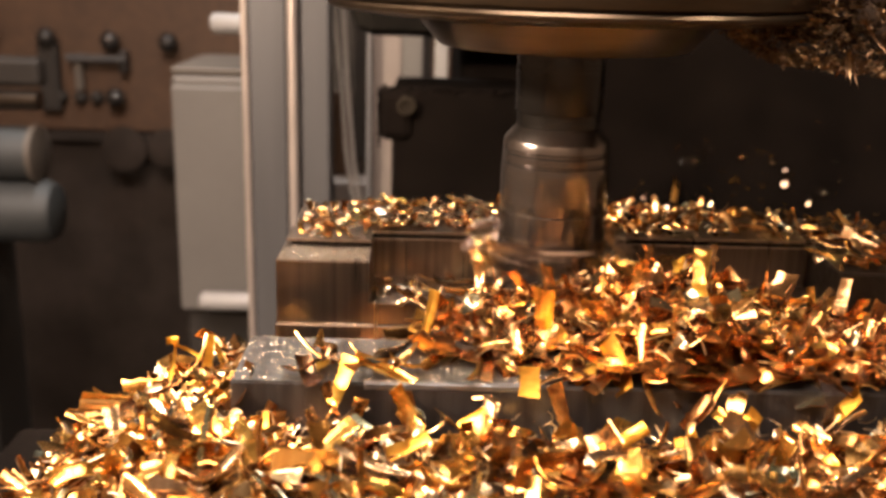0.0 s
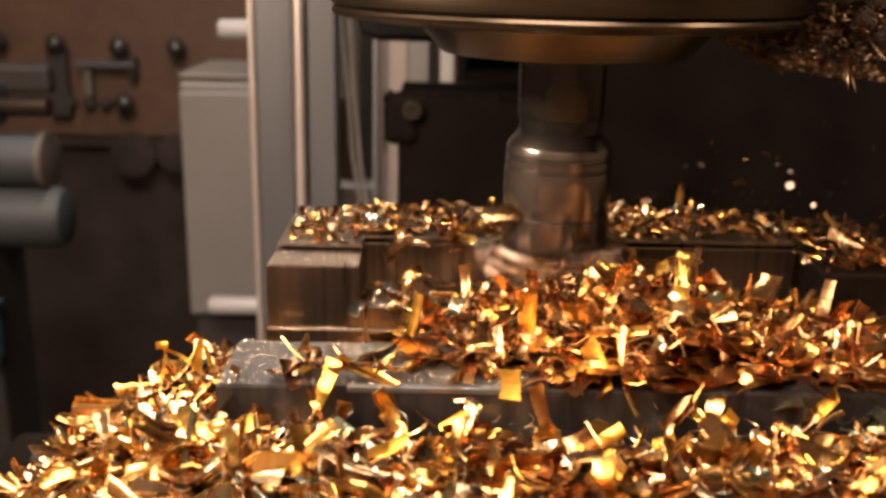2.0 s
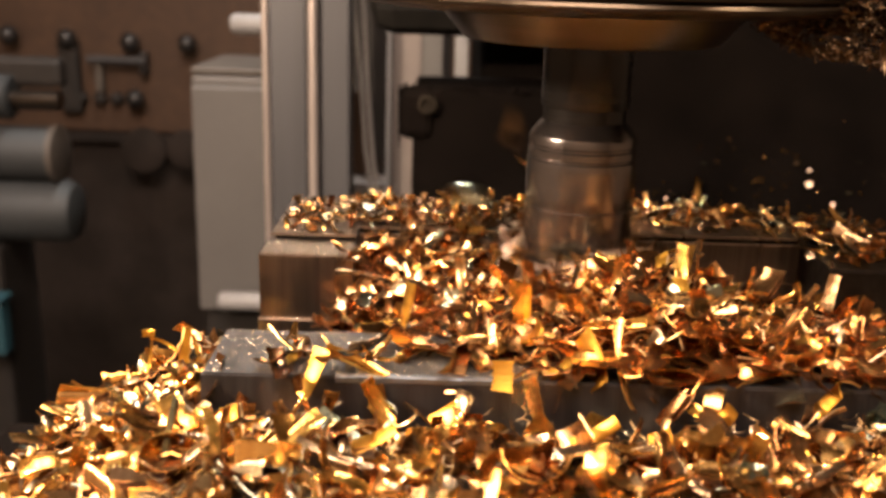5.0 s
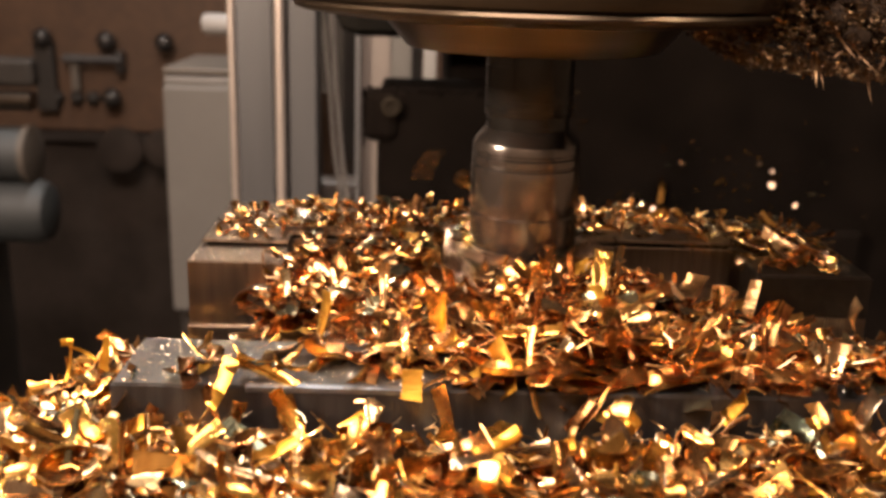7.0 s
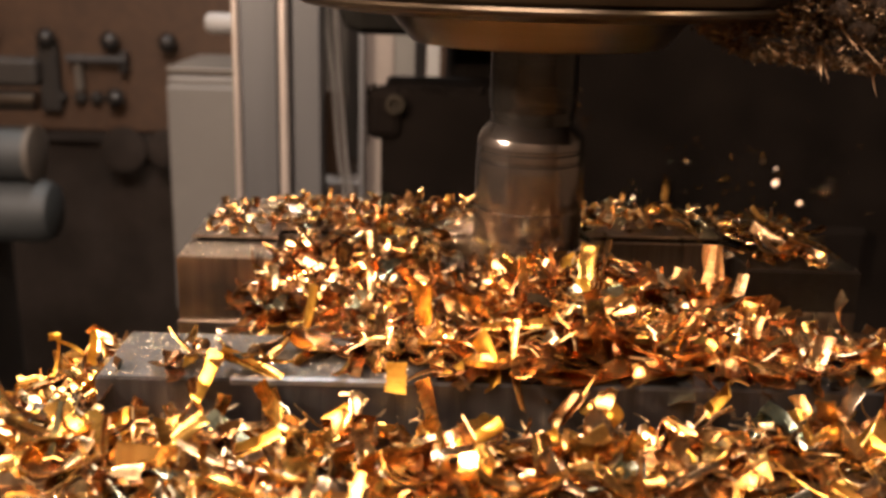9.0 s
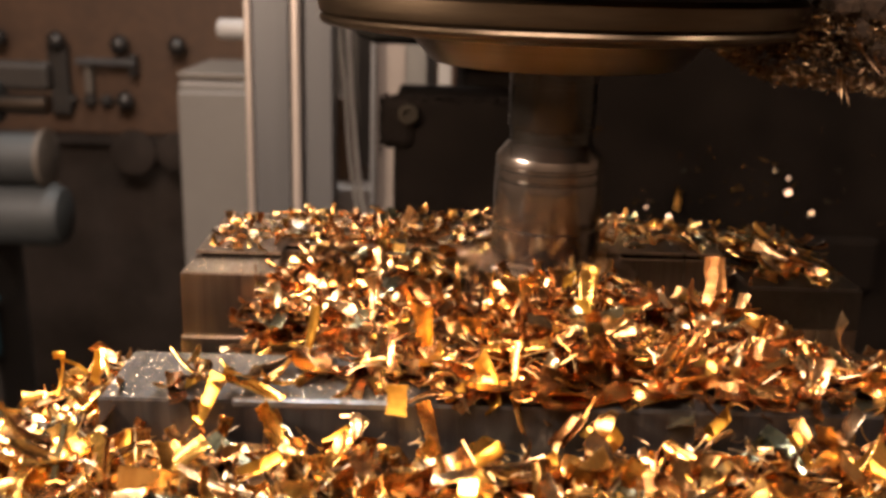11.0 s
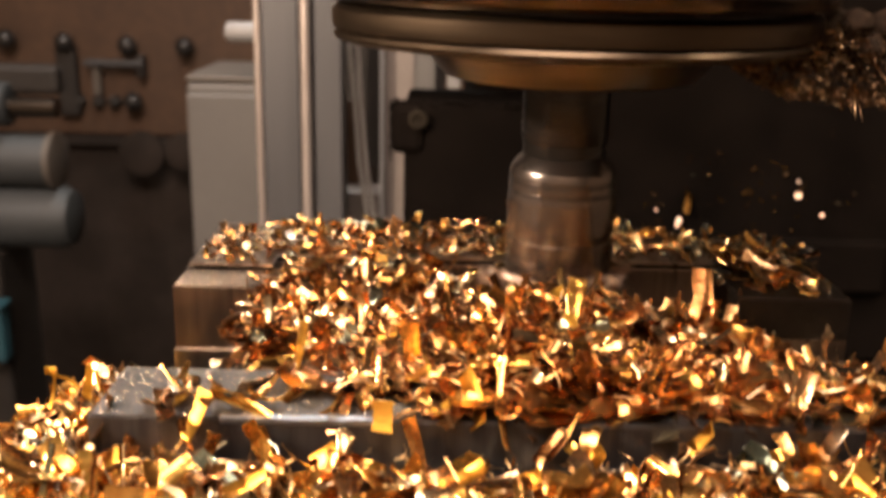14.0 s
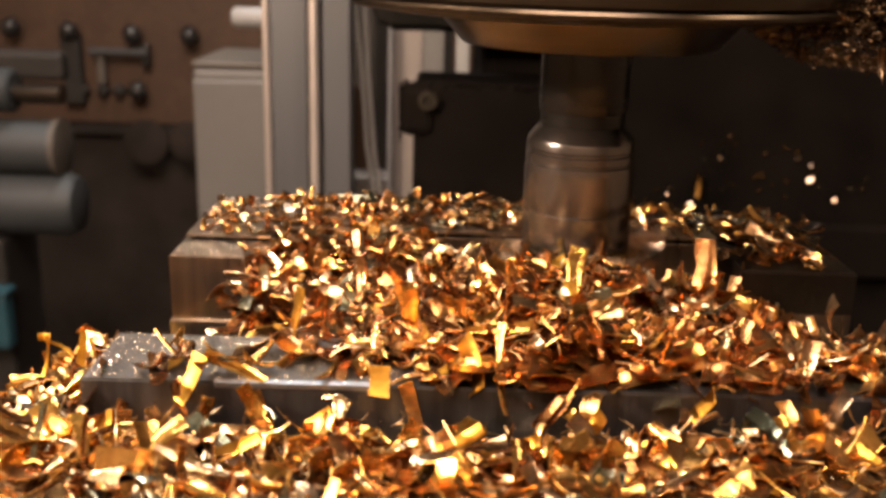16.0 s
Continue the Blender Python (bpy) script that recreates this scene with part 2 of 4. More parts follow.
def lathe(profile, n=72, bm=None, shape=None, m=None):
    """Turns (radius, height) in millimetres round z; shape(angle, r, z) may alter the radius."""
    bm = bm or bmesh.new()
    rings = []
    for r, z in profile:
        ring = []
        for k in range(n):
            a = math.tau * k / n
            q = shape(a, r, z) if shape else r
            v = Vector((q * math.cos(a) * MM, q * math.sin(a) * MM, z * MM))
            ring.append(bm.verts.new(m @ v if m else v))
        rings.append(ring)
    for a, b in zip(rings, rings[1:]):
        for k in range(n):
            bm.faces.new((a[k], a[(k + 1) % n], b[(k + 1) % n], b[k]))
    bm.faces.new(rings[0])
    bm.faces.new(rings[-1])
    return bm


def tube(points, radius, n=10):
    """A round cable along points, in millimetres."""
    bm = bmesh.new()
    pts = [Vector(p) * MM for p in points]
    rings = []
    for i, p in enumerate(pts):
        d = (pts[min(i + 1, len(pts) - 1)] - pts[max(i - 1, 0)]).normalized()
        q = d.to_track_quat("Z", "Y").to_matrix()
        rings.append([bm.verts.new(p + q @ Vector((radius * MM * math.cos(math.tau * k / n), radius * MM * math.sin(math.tau * k / n), 0))) for k in range(n)])
    for a, b in zip(rings, rings[1:]):
        for k in range(n):
            bm.faces.new((a[k], a[(k + 1) % n], b[(k + 1) % n], b[k]))
    bm.faces.new(rings[0])
    bm.faces.new(rings[-1])
    return bm


def outline(points, z0, z1, bevel=0.0):
    """An upright prism over a plan outline, its upper rim bevelled."""
    bm = bmesh.new()
    low = [bm.verts.new((x * MM, y * MM, z0 * MM)) for x, y in points]
    f = bm.faces.new(low)
    up = bmesh.ops.extrude_face_region(bm, geom=[f])
    verts = [g for g in up["geom"] if isinstance(g, bmesh.types.BMVert)]
    bmesh.ops.translate(bm, verts=verts, vec=(0, 0, (z1 - z0) * MM))
    if bevel:
        top = [e for e in bm.edges if all(v.co.z > (z1 - 0.01) * MM for v in e.verts)]
        bmesh.ops.bevel(bm, geom=top, offset=bevel * MM, segments=2, affect="EDGES")
    return bm


# ---- swarf: ribbons of steel, curled, ridged across, with real thickness ----
def ribbon(rng, length, width, curl, twist=0.0, taper=0.0, n=7, ridge=0.05, thick=0.22, sag=None):
    """Vertices (mm) and faces of one chip along x, width along y, upper side +z. curl: degrees over its length."""
    k = radians(curl) / length if abs(curl) > 0.5 else 1e-5
    vs, fs = [], []
    sag = rng.choice((1, 1, 0.4)) * rng.uniform(-0.42, 0.42) if sag is None else sag
    lip = rng.choice((-1, 0.4, 1)) * min(0.34, 0.09 * width) * rng.uniform(0.3, 1)
    torn, rough = rng.choice((0, 0, 0, 0.1, 0.24)), rng.choice((0.05, 0.1, 0.2))
    for i in range(n + 1):
        s = length * (i / n - 0.5)
        a = k * s
        px, pz = math.sin(a) / k, (1 - math.cos(a)) / k
        t = radians(twist) * (i / n - 0.5)
        nx, nz = -math.sin(a), math.cos(a)
        w = width / 2 * (1 - taper * i / n)
        wl, wr = w * (1 + rough * rng.uniform(-0.7, 0.7)), w * (1 + torn * (i % 2) + rough * rng.uniform(-1, 1))
        up = ridge * (1 if i % 2 else -1) + thick / 2
        skew = rng.uniform(-0.3, 0.3) * w if i in (0, n) else rng.uniform(-0.05, 0.05) * w
        side = (-math.sin(t) * nx, math.cos(t), -math.sin(t) * nz)
        top = (math.cos(t) * nx, math.sin(t), math.cos(t) * nz)
        tops = ((wl, 1, up + lip), (0.80 * wl, 0.8, up), (0.1 * w, 0, up - sag * w), (-0.80 * wr, -0.8, up), (-wr, -1, up + lip))
        for across, sk, su in tops + tuple((q, k2, u - thick) for q, k2, u in reversed(tops)):
            vs.append((px + nz * skew * sk + side[0] * across + top[0] * su, side[1] * across + top[1] * su, pz - nx * skew * sk + side[2] * across + top[2] * su))
    for i in range(n):
        a, b = 10 * i, 10 * i + 10
        for j in range(10):
            fs.append((a + j, a + (j + 1) % 10, b + (j + 1) % 10, b + j))
    for a in (0, 10 * n):
        fs.extend((a + j, a + j + 1, a + 8 - j, a + 9 - j) for j in range(4))
    return vs, fs


def random_ribbon(rng, size=1.0, n=6):
    kind = rng.random()
    length = size * rng.uniform(8, 20) * (1.3 if kind < 0.16 else 1)
    width = size * rng.uniform(2.6, 4.6) * (0.3 if kind > 0.82 else 1)
    curl = rng.choice((-1, 1)) * (rng.uniform(12, 85) if rng.random() < 0.72 else rng.uniform(85, 220))
    return ribbon(rng, length, width, curl, rng.uniform(-55, 55), rng.choice((0, 0, 0, 0.15, 0.3, 0.6, 0.95)), n, rng.choice((0.0, 0.0, 0.015, 0.07)))


def placed(normal, along):
    z = Vector(normal).normalized()
    x = Vector(along) - Vector(along).dot(z) * z
    x = x.normalized() if x.length > 1e-4 else z.orthogonal().normalized()
    y = z.cross(x)
    return Matrix((x, y, z)).transposed().to_4x4()


def tumbled(rng, tilt):
    """A random turn whose upper side leans up to about tilt degrees from upright."""
    a, t = rng.uniform(0, math.tau), radians(abs(rng.gauss(0, tilt)))
    up = Vector((math.sin(t) * math.cos(a), math.sin(t) * math.sin(a), math.cos(t)))
    b = rng.uniform(0, math.tau)
    return placed(up, (math.cos(b), math.sin(b), 0.01))


def rounded(me):
    me.polygons.foreach_set("use_smooth", [True] * len(me.polygons))
    me.set_sharp_from_angle(angle=radians(50))


def along_chip(v, start=0.0):
    """Each corner's way along its ribbon in mm, for ridges and heat tint."""
    p = np.array(v)
    ring = p[::10]
    way = np.concatenate(([0.0], np.cumsum(np.linalg.norm(ring[1:] - ring[:-1], axis=1)))) + start
    return np.repeat(way, 10)[:len(p)]


def chip_mesh(v, f, material):
    me = bpy.data.meshes.new("chip")
    me.from_pydata([tuple(c * MM for c in p) for p in v], [], f)
    me.attributes.new("along", "FLOAT", "POINT").data.foreach_set("value", along_chip(v, 971.0 * abs(v[0][1])).astype(np.float32))
    rounded(me)
    me.materials.append(material)
    return me


def joined(name, pieces, material, parent=None):
    """Many ribbons in one mesh: (vertices in mm, faces, turn, place in mm)."""
    vs, fs, ways = [], [], []
    for v, f, m, p in pieces:
        o = len(vs)
        ways.append(along_chip(v, 37.0 * len(ways)))
        arr = (np.array(v) @ np.array(m.to_3x3()).T + np.array(p)) * MM
        vs.extend(map(tuple, arr))
        fs.extend(tuple(o + i for i in face) for face in f)
    me = bpy.data.meshes.new(name)
    me.from_pydata(vs, [], fs)
    me.attributes.new("along", "FLOAT", "POINT").data.foreach_set("value", np.concatenate(ways).astype(np.float32))
    rounded(me)
    me.materials.append(material)
    ob = new(name, me)
    ob.parent = parent
    ob["kind"] = "stuff"
    return ob


CHIP_RNG = random.Random(7)
CHIP_MESHES, PILE_MESHES = [], []
SMALL_MESHES = []
for _i in range(26):
    SMALL_MESHES.append(chip_mesh(*random_ribbon(CHIP_RNG, 0.75, 9), M_PILE_ONE))
    _v, _f = random_ribbon(CHIP_RNG, 1.25, 11)
    CHIP_MESHES.append(chip_mesh(_v, _f, M_CHIP_ONE))
    PILE_MESHES.append(chip_mesh(_v, _f, M_PILE_ONE))


def slivers(rng, spots, parent):
    """Hair-thin bright burrs and strands lying among the chips."""
    pieces = []
    for x, y, z in spots:
        v, f = ribbon(rng, rng.uniform(2.5, 13), rng.uniform(0.16, 0.45), rng.choice((-1, 1)) * rng.uniform(20, 150), rng.uniform(-90, 90), rng.choice((0, 0.5, 0.9)), 7, 0.0, 0.12)
        pieces.append((v, f, tumbled(rng, 50), (x, y, z)))
    joined("sliver_swarf", pieces, M_SLIVER, parent)


def single_chip(parent, rng, place, turn, mesh=None):
    ob = new("chip", mesh or rng.choice(CHIP_MESHES))
    ob.parent = parent
    ob.matrix_basis = Matrix.Translation(Vector(place) * MM) @ turn
    return ob


def bed(name, height, x0, x1, y0, y1, step, floor, parent):
    """A packed lower layer with an uneven upper side, under the loose chips."""
    bm = bmesh.new()
    nx, ny = int((x1 - x0) / step) + 1, int((y1 - y0) / step) + 1
    grid = [[None] * ny for _ in range(nx)]
    for i in range(nx):
        for j in range(ny):
            x, y = x0 + i * step, y0 + j * step
            z = height(x, y) - 1.5 + 1.6 * noise.noise((x * 0.35, y * 0.35, 3.0))
            edge = i in (0, nx - 1) or j in (0, ny - 1)
            grid[i][j] = bm.verts.new((x * MM, y * MM, (floor - 5 if edge else max(z, floor - 0.6)) * MM))
    for i in range(nx - 1):
        for j in range(ny - 1):
            bm.faces.new((grid[i][j], grid[i + 1][j], grid[i + 1][j + 1], grid[i][j + 1]))
    bm.faces.new([bm.verts.new((x * MM, y * MM, (floor - 5) * MM)) for x, y in ((x0, y0), (x0, y1), (x1, y1), (x1, y0))])
    ob = part(name, bm, M_BED, parent, "dark brown packed swarf filling")
    ob["kind"] = "stuff"
    return ob


def glint_turn(place, along, jitter=0.0, rng=None, lamp=LAMP):
    """A turn that throws the work lamp's light towards where the camera stands."""
    p = Vector(place) * MM
    n = ((lamp - p).normalized() + (Vector((-0.04, -0.315, 0.053)) - p).normalized()).normalized()
    if rng:
        n = (n + Vector([rng.gauss(0, jitter) for _ in range(3)])).normalized()
    return placed(n, along)


# ---- the shop: floor, walls, ceiling ----
def room():
    solid("floor", box(-2200, 2200, -1900, 2100, -1160, -1110), M_FLOOR, "dark oily concrete shop floor", "floor", "structure")
    # Ceiling and three walls are out of view, kept pale to bounce light.
    solid("ceiling", box(-2200, 2200, -1900, 2100, 1700, 1740), M_BOUNCE, "unseen shop ceiling, pale to bounce fill light", "ceiling", "structure")
    solid("wall_north", box(-2200, 2200, 2000, 2100, -1110, 1700), M_WALL, "dark dirty shop wall behind the machine", "wall", "structure")
    solid("wall_south", box(-2200, 2200, -1900, -1800, -1110, 1700), M_BOUNCE, "unseen shop wall, pale to bounce fill light", "wall", "structure")
    solid("wall_west", box(-2200, -2100, -1800, 2000, -1110, 1700), M_BOUNCE, "unseen shop wall, pale to bounce fill light", "wall", "structure")
    solid("wall_east", box(2100, 2200, -1800, 2000, -1110, 1700), M_BOUNCE, "unseen shop wall, pale to bounce fill light", "wall", "structure")


# ---- far side: brown board with black knobs, blue-grey machine, cabinet, posts ----
def tool_board():
    t = thing("tool_board", label="brown painted board with black ball knobs", category="board")
    part("panel", box(-1500, 120, 1715, 1745, -308, 520, 3), M_BOARD, t)
    for x, z in ((-932, -113), (-814, -117), (-686, -121), (-570, -121), (-682, -235)):
        m = Matrix.Translation((x * MM, 1.715, z * MM)) @ Matrix.Rotation(radians(90), 4, "X")
        bm = lathe([(5, 0), (6, 6), (7, 8), (13, 12), (18, 20), (20, 28), (18, 36), (12, 43), (4, 46)], 28, m=m)
        part("knob", bm, M_KNOB, t, "glossy black ball knob", True)
    part("rail", box(-778, -655, 1680, 1698, -164, -150, 4), M_ALU, t, "grey metal rail")
    part("rail_post", box(-672, -654, 1684, 1715, -185, -140, 4), M_KNOB, t)
    part("rail_arm", box(-765, -748, 1690, 1715, -225, -150, 4), M_CABTOP, t)
    for x in (-800, -760, -726):
        m = Matrix.Translation((x * MM, 1.715, -0.238)) @ Matrix.Rotation(radians(90), 4, "X")
        part("bolt", lathe([(14, 0), (15, 10), (13, 18), (6, 22)], 6, m=m), M_CAST, t)
    part("lever", box(-838, -796, 1690, 1715, -268, -125, 6), M_CAST, t, "dark iron lever")
    # dark bench below the board; its colour carries the shade there
    b = thing("workbench", label="dark workbench and clutter under a brown board, shade put into the colour", category="bench")
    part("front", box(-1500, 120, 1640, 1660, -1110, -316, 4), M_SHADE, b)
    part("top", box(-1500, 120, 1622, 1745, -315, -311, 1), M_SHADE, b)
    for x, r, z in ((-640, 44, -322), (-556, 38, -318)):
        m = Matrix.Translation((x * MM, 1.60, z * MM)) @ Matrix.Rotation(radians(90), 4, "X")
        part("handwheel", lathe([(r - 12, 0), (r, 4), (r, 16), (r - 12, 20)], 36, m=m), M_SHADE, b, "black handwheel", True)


def side_machine():
    t = thing("lathe_tailstock", label="blue-grey enamelled machine with a worn steel quill", category="machine")
    turn = Matrix.Rotation(radians(90), 4, "Y")
    at = lambda x, z: Matrix.Translation((x * MM, 1.0, z * MM)) @ turn
    part("quill", lathe([(14, -90), (14, 25), (12, 27)], 32, m=at(-590, -143)), M_NOSE, t, "worn steel quill", True)
    part("quill_nut", lathe([(30, -70), (30, -22), (26, -18)], 32, m=at(-610, -140)), M_GREYBLUE, t, "", True)
    part("housing", lathe([(37, -160), (37, -6), (34, 2), (30, 4)], 40, m=at(-580, -216)), M_GREYBLUE, t, "", True)
    part("collar", lathe([(40, 0), (40, 8), (33, 10)], 40, m=at(-578, -216)), M_CABTOP, t, "", True)
    part("drum", lathe([(44, -160), (44, 0), (38, 14), (20, 20)], 40, m=at(-568, -296)), M_GREYBLUE, t, "", True)
    part("guard", box(-760, -566, 1010, 1040, -128, -88, 8), M_CAST, t, "dark guard")
    part("stand", box(-760, -650, 960, 1080, -1110, -340, 8), M_CAST, t)
    c = thing("plastic_crate", label="teal plastic crate on the dark stand", category="crate")
    part("shell", box(-745, -641, 930, 958, -490, -412, 5), M_TEAL, c)
    part("rim", box(-748, -638, 926, 962, -411, -404, 2), M_TEAL, c)


def cabinet():
    t = thing("electrical_cabinet", label="light grey enamelled cabinet with two pale round knobs", category="cabinet")
    part("body", box(-336, -205, 800, 960, -364, -80, 5), M_CAB, t)
    part("door", box(-334, -250, 792, 799, -360, -92, 2), M_CAB, t)
    part("top", box(-336, -205, 800, 960, -79.5, -71, 3), M_CABTOP, t, "dull grey top")
    part("base", box(-330, -205, 805, 955, -1110, -365, 3), M_CAST, t, "dark plinth")
    turn = Matrix.Rotation(radians(90), 4, "Y")
    for x, z in ((-282, -20), (-307, -342)):
        m = Matrix.Translation((x * MM, 0.775, z * MM)) @ turn
        part("knob", lathe([(7, 0), (10, 2), (11, 5), (11, 70), (9, 72)], 24, m=m), M_WHITE, t, "pale round knob", True)
    part("bracket", box(-236, -200, 765, 800, -400, 60, 3), M_CAB, t)


def guard_post():
    t = thing("guard_post", label="grey aluminium guard post with two bright vertical rods", category="post")
    part("profile_wide", box(-181, -152, 440, 470, -700, 420, 2), M_ALU, t)
    part("profile_narrow", box(-141, -119, 442, 475, -700, 420, 2), M_ALU, t)
    part("web", box(-152, -141, 458, 468, -700, 420), M_CAST, t)
    part("edge_strip", lathe([(2.9, -700), (2.9, 420)], 20, m=Matrix.Translation((-0.1835, 0.440, 0))), M_CHROME, t, "bright edge strip", True)
    part("rod", lathe([(4.2, -700), (4.2, 420)], 24, m=Matrix.Translation((-0.1478, 0.444, 0))), M_CHROME, t, "bright steel rod", True)
    part("foot", box(-190, -112, 432, 482, -712, -700, 2), M_CAST, t)


def back_sheet():
    t = thing("sheet_guard", label="pale painted sheet guard beside the black column", category="guard")
    part("strip", box(-93, -66, 520, 524, -420, -5, 1), M_PINK, t)
    part("strip_edge", box(-95, -91, 512, 520, -420, -5, 1), M_WHITE, t)
    part("strip_upper", box(-66, -48, 522, 526, -50, 5, 1), M_CAB, t)
    part("tab", box(-38, -27, 500, 504, -42, 5, 1), M_WHITE, t, "small pale tab")
    part("base", box(-130, -66, 525, 560, -420, -138, 2), M_PINK, t)
    part("rear_dark", box(-150, -40, 640, 650, -140, 60, 1), M_CAST, t)
    part("brown_flap", box(-131, -112, 560, 566, -138, -62, 1), M_BOARD, t, "brown painted flap")
    for pts in (((-124, 480, 60), (-120, 480, 10), (-114, 481, -40), (-110, 482, -100), (-103, 484, -150), (-98, 486, -240)),
                ((-116, 486, 60), (-112, 486, 8), (-109, 487, -50), (-104, 488, -110), (-96, 489, -165), (-92, 490, -240))):
        c = thing("cable", label="grey cable hanging in front of the sheet guard", category="cable", group="hanging cables")
        part("sheath", tube(pts, 1.9), M_CABLE, c, "", True)


def machine_column():
    t = thing("machine_column", label="black oily machine column behind the cutter", category="machine")
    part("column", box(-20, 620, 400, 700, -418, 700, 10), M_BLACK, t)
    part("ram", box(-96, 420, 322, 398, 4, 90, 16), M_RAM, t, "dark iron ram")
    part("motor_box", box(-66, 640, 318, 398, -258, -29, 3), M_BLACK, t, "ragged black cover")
    # Thin dark sheet added to hide edges and keep the background evenly dark.
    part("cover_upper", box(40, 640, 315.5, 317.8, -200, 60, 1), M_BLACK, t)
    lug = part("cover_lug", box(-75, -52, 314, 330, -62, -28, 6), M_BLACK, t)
    rng = random.Random(3)
    bm = bmesh.new()
    for i in range(150):
        x, r = rng.uniform(-72, 60), rng.uniform(0.6, 2.2)
        at = Matrix.Translation((x * MM, (319 + rng.uniform(-2, 5)) * MM, (-29 + rng.uniform(-1.5, 1.2)) * MM))
        bmesh.ops.create_icosphere(bm, subdivisions=1, radius=r * MM, matrix=at)
    for i in range(60):
        z, r = rng.uniform(-66, -28), rng.uniform(0.6, 1.7)
        bmesh.ops.create_icosphere(bm, subdivisions=1, radius=r * MM, matrix=Matrix.Translation((-0.0745, (318 + rng.uniform(-2, 4)) * MM, z * MM)))
    for v in bm.verts:
        v.co += noise.noise_vector(v.co * 900) * 0.0009
    part("crust", bm, M_BLACK, t, "black crust of oily dirt")
    m = Matrix.Translation((-0.0565, 0.314, -0.0385)) @ Matrix.Rotation(radians(90), 4, "X")
    part("bolt", lathe([(6.4, 0), (6.4, 2.6), (5.4, 3.4), (4.0, 3.4), (3.4, 1.6), (1.0, 1.6)], 30, m=m), M_BRASS, lug, "dull brass bolt", True)
    # stray chips clinging to the column
    stray = thing("stray_chips", label="stray bright chips clinging to the black column", category="chips", kind="stuff")
    pieces = []
    for i in range(70):
        x, z = rng.gauss(165, 40), -80 + rng.gauss(-8, 22)
        v, f = random_ribbon(rng, rng.choice((0.15, 0.2, 0.3)), 4)
        pieces.append((v, f, tumbled(rng, 80), (x, 314.5 - rng.uniform(0, 2), z)))
    for i in range(16):
        v, f = random_ribbon(rng, rng.choice((0.3, 0.45)), 4)
        pieces.append((v, f, tumbled(rng, 80), (rng.uniform(48, 70), 314.3, rng.uniform(-60, -24))))
    joined("clinging_chips", pieces, M_CHIP, stray)
    for x, y, z, l, w in ((196.4, 314, -83.5, 4.2, 3.6), (195.5, 314.5, -74, 2.2, 2), (214, 314.5, -97, 2.8, 2.4), (119, 314, -102, 3, 3.4), (118, 314.5, -105.5, 2.8, 2.6), (103, 315, -96, 1.6, 1.6)):
        v, f = ribbon(rng, l, w, 30)
        me = chip_mesh(v, f, M_FRESH)
        single_chip(stray, rng, (x, y, z), glint_turn((x, y, z), (1, 0, 0.3)), me)
    v, f = ribbon(rng, 15, 3.4, 60, 20)
    me = chip_mesh(v, f, M_CHIP_ONE)
    single_chip(stray, rng, (123, 312, -90), placed((-0.3, -1, 0.2), (0.05, 0, 1)), me)
    # bracket that carries them
    part("saddle", box(-140, 320, -130, 400, -420, -261, 8), M_BLACK, t)
    part("base", box(-100, 420, -110, 700, -1110, -420, 12), M_BLACK, t)
    part("ledge", box(110, 260, 306, 315.3, -150, -112, 4), M_BLACK, t)


# ---- spindle head and cutter ----
def spindle_head():
    t = thing("spindle_head", label="worn steel spindle head with a polished lower ring", category="machine head")
    part("lip", lathe([(47, 36.3), (64, 36.9), (73.4, 38.2), (74.6, 38.9), (74.9, 40.0), (74.4, 40.8), (73.6, 41.1), (74.9, 42.0), (75.3, 44.0), (75.2, 47.4), (73.5, 49)], 120), M_HEAD, t, "polished lower ring", True)
    part("groove", lathe([(70, 48.9), (70, 49.7)], 96), M_TOOLDARK, t, "dark groove", True)
    part("rim", lathe([(71, 49.6), (76.5, 50.2), (79.2, 52), (80.8, 55), (81.2, 59), (80.4, 63), (78.2, 66), (76, 67.2)], 120), M_RIM, t, "dark polished rounded rim", True)
    part("housing", lathe([(76, 67.4), (77.5, 70), (77.5, 170), (70, 180)], 96), M_HOUSE, t, "grey-green painted housing", True)
    part("quill_body", lathe([(66, 180), (66, 420)], 64), M_HOUSE, t, "", True)
    part("head_arm", box(-60, 60, 60, 420, 290, 410, 8), M_CAST, t, "dark cast arm")


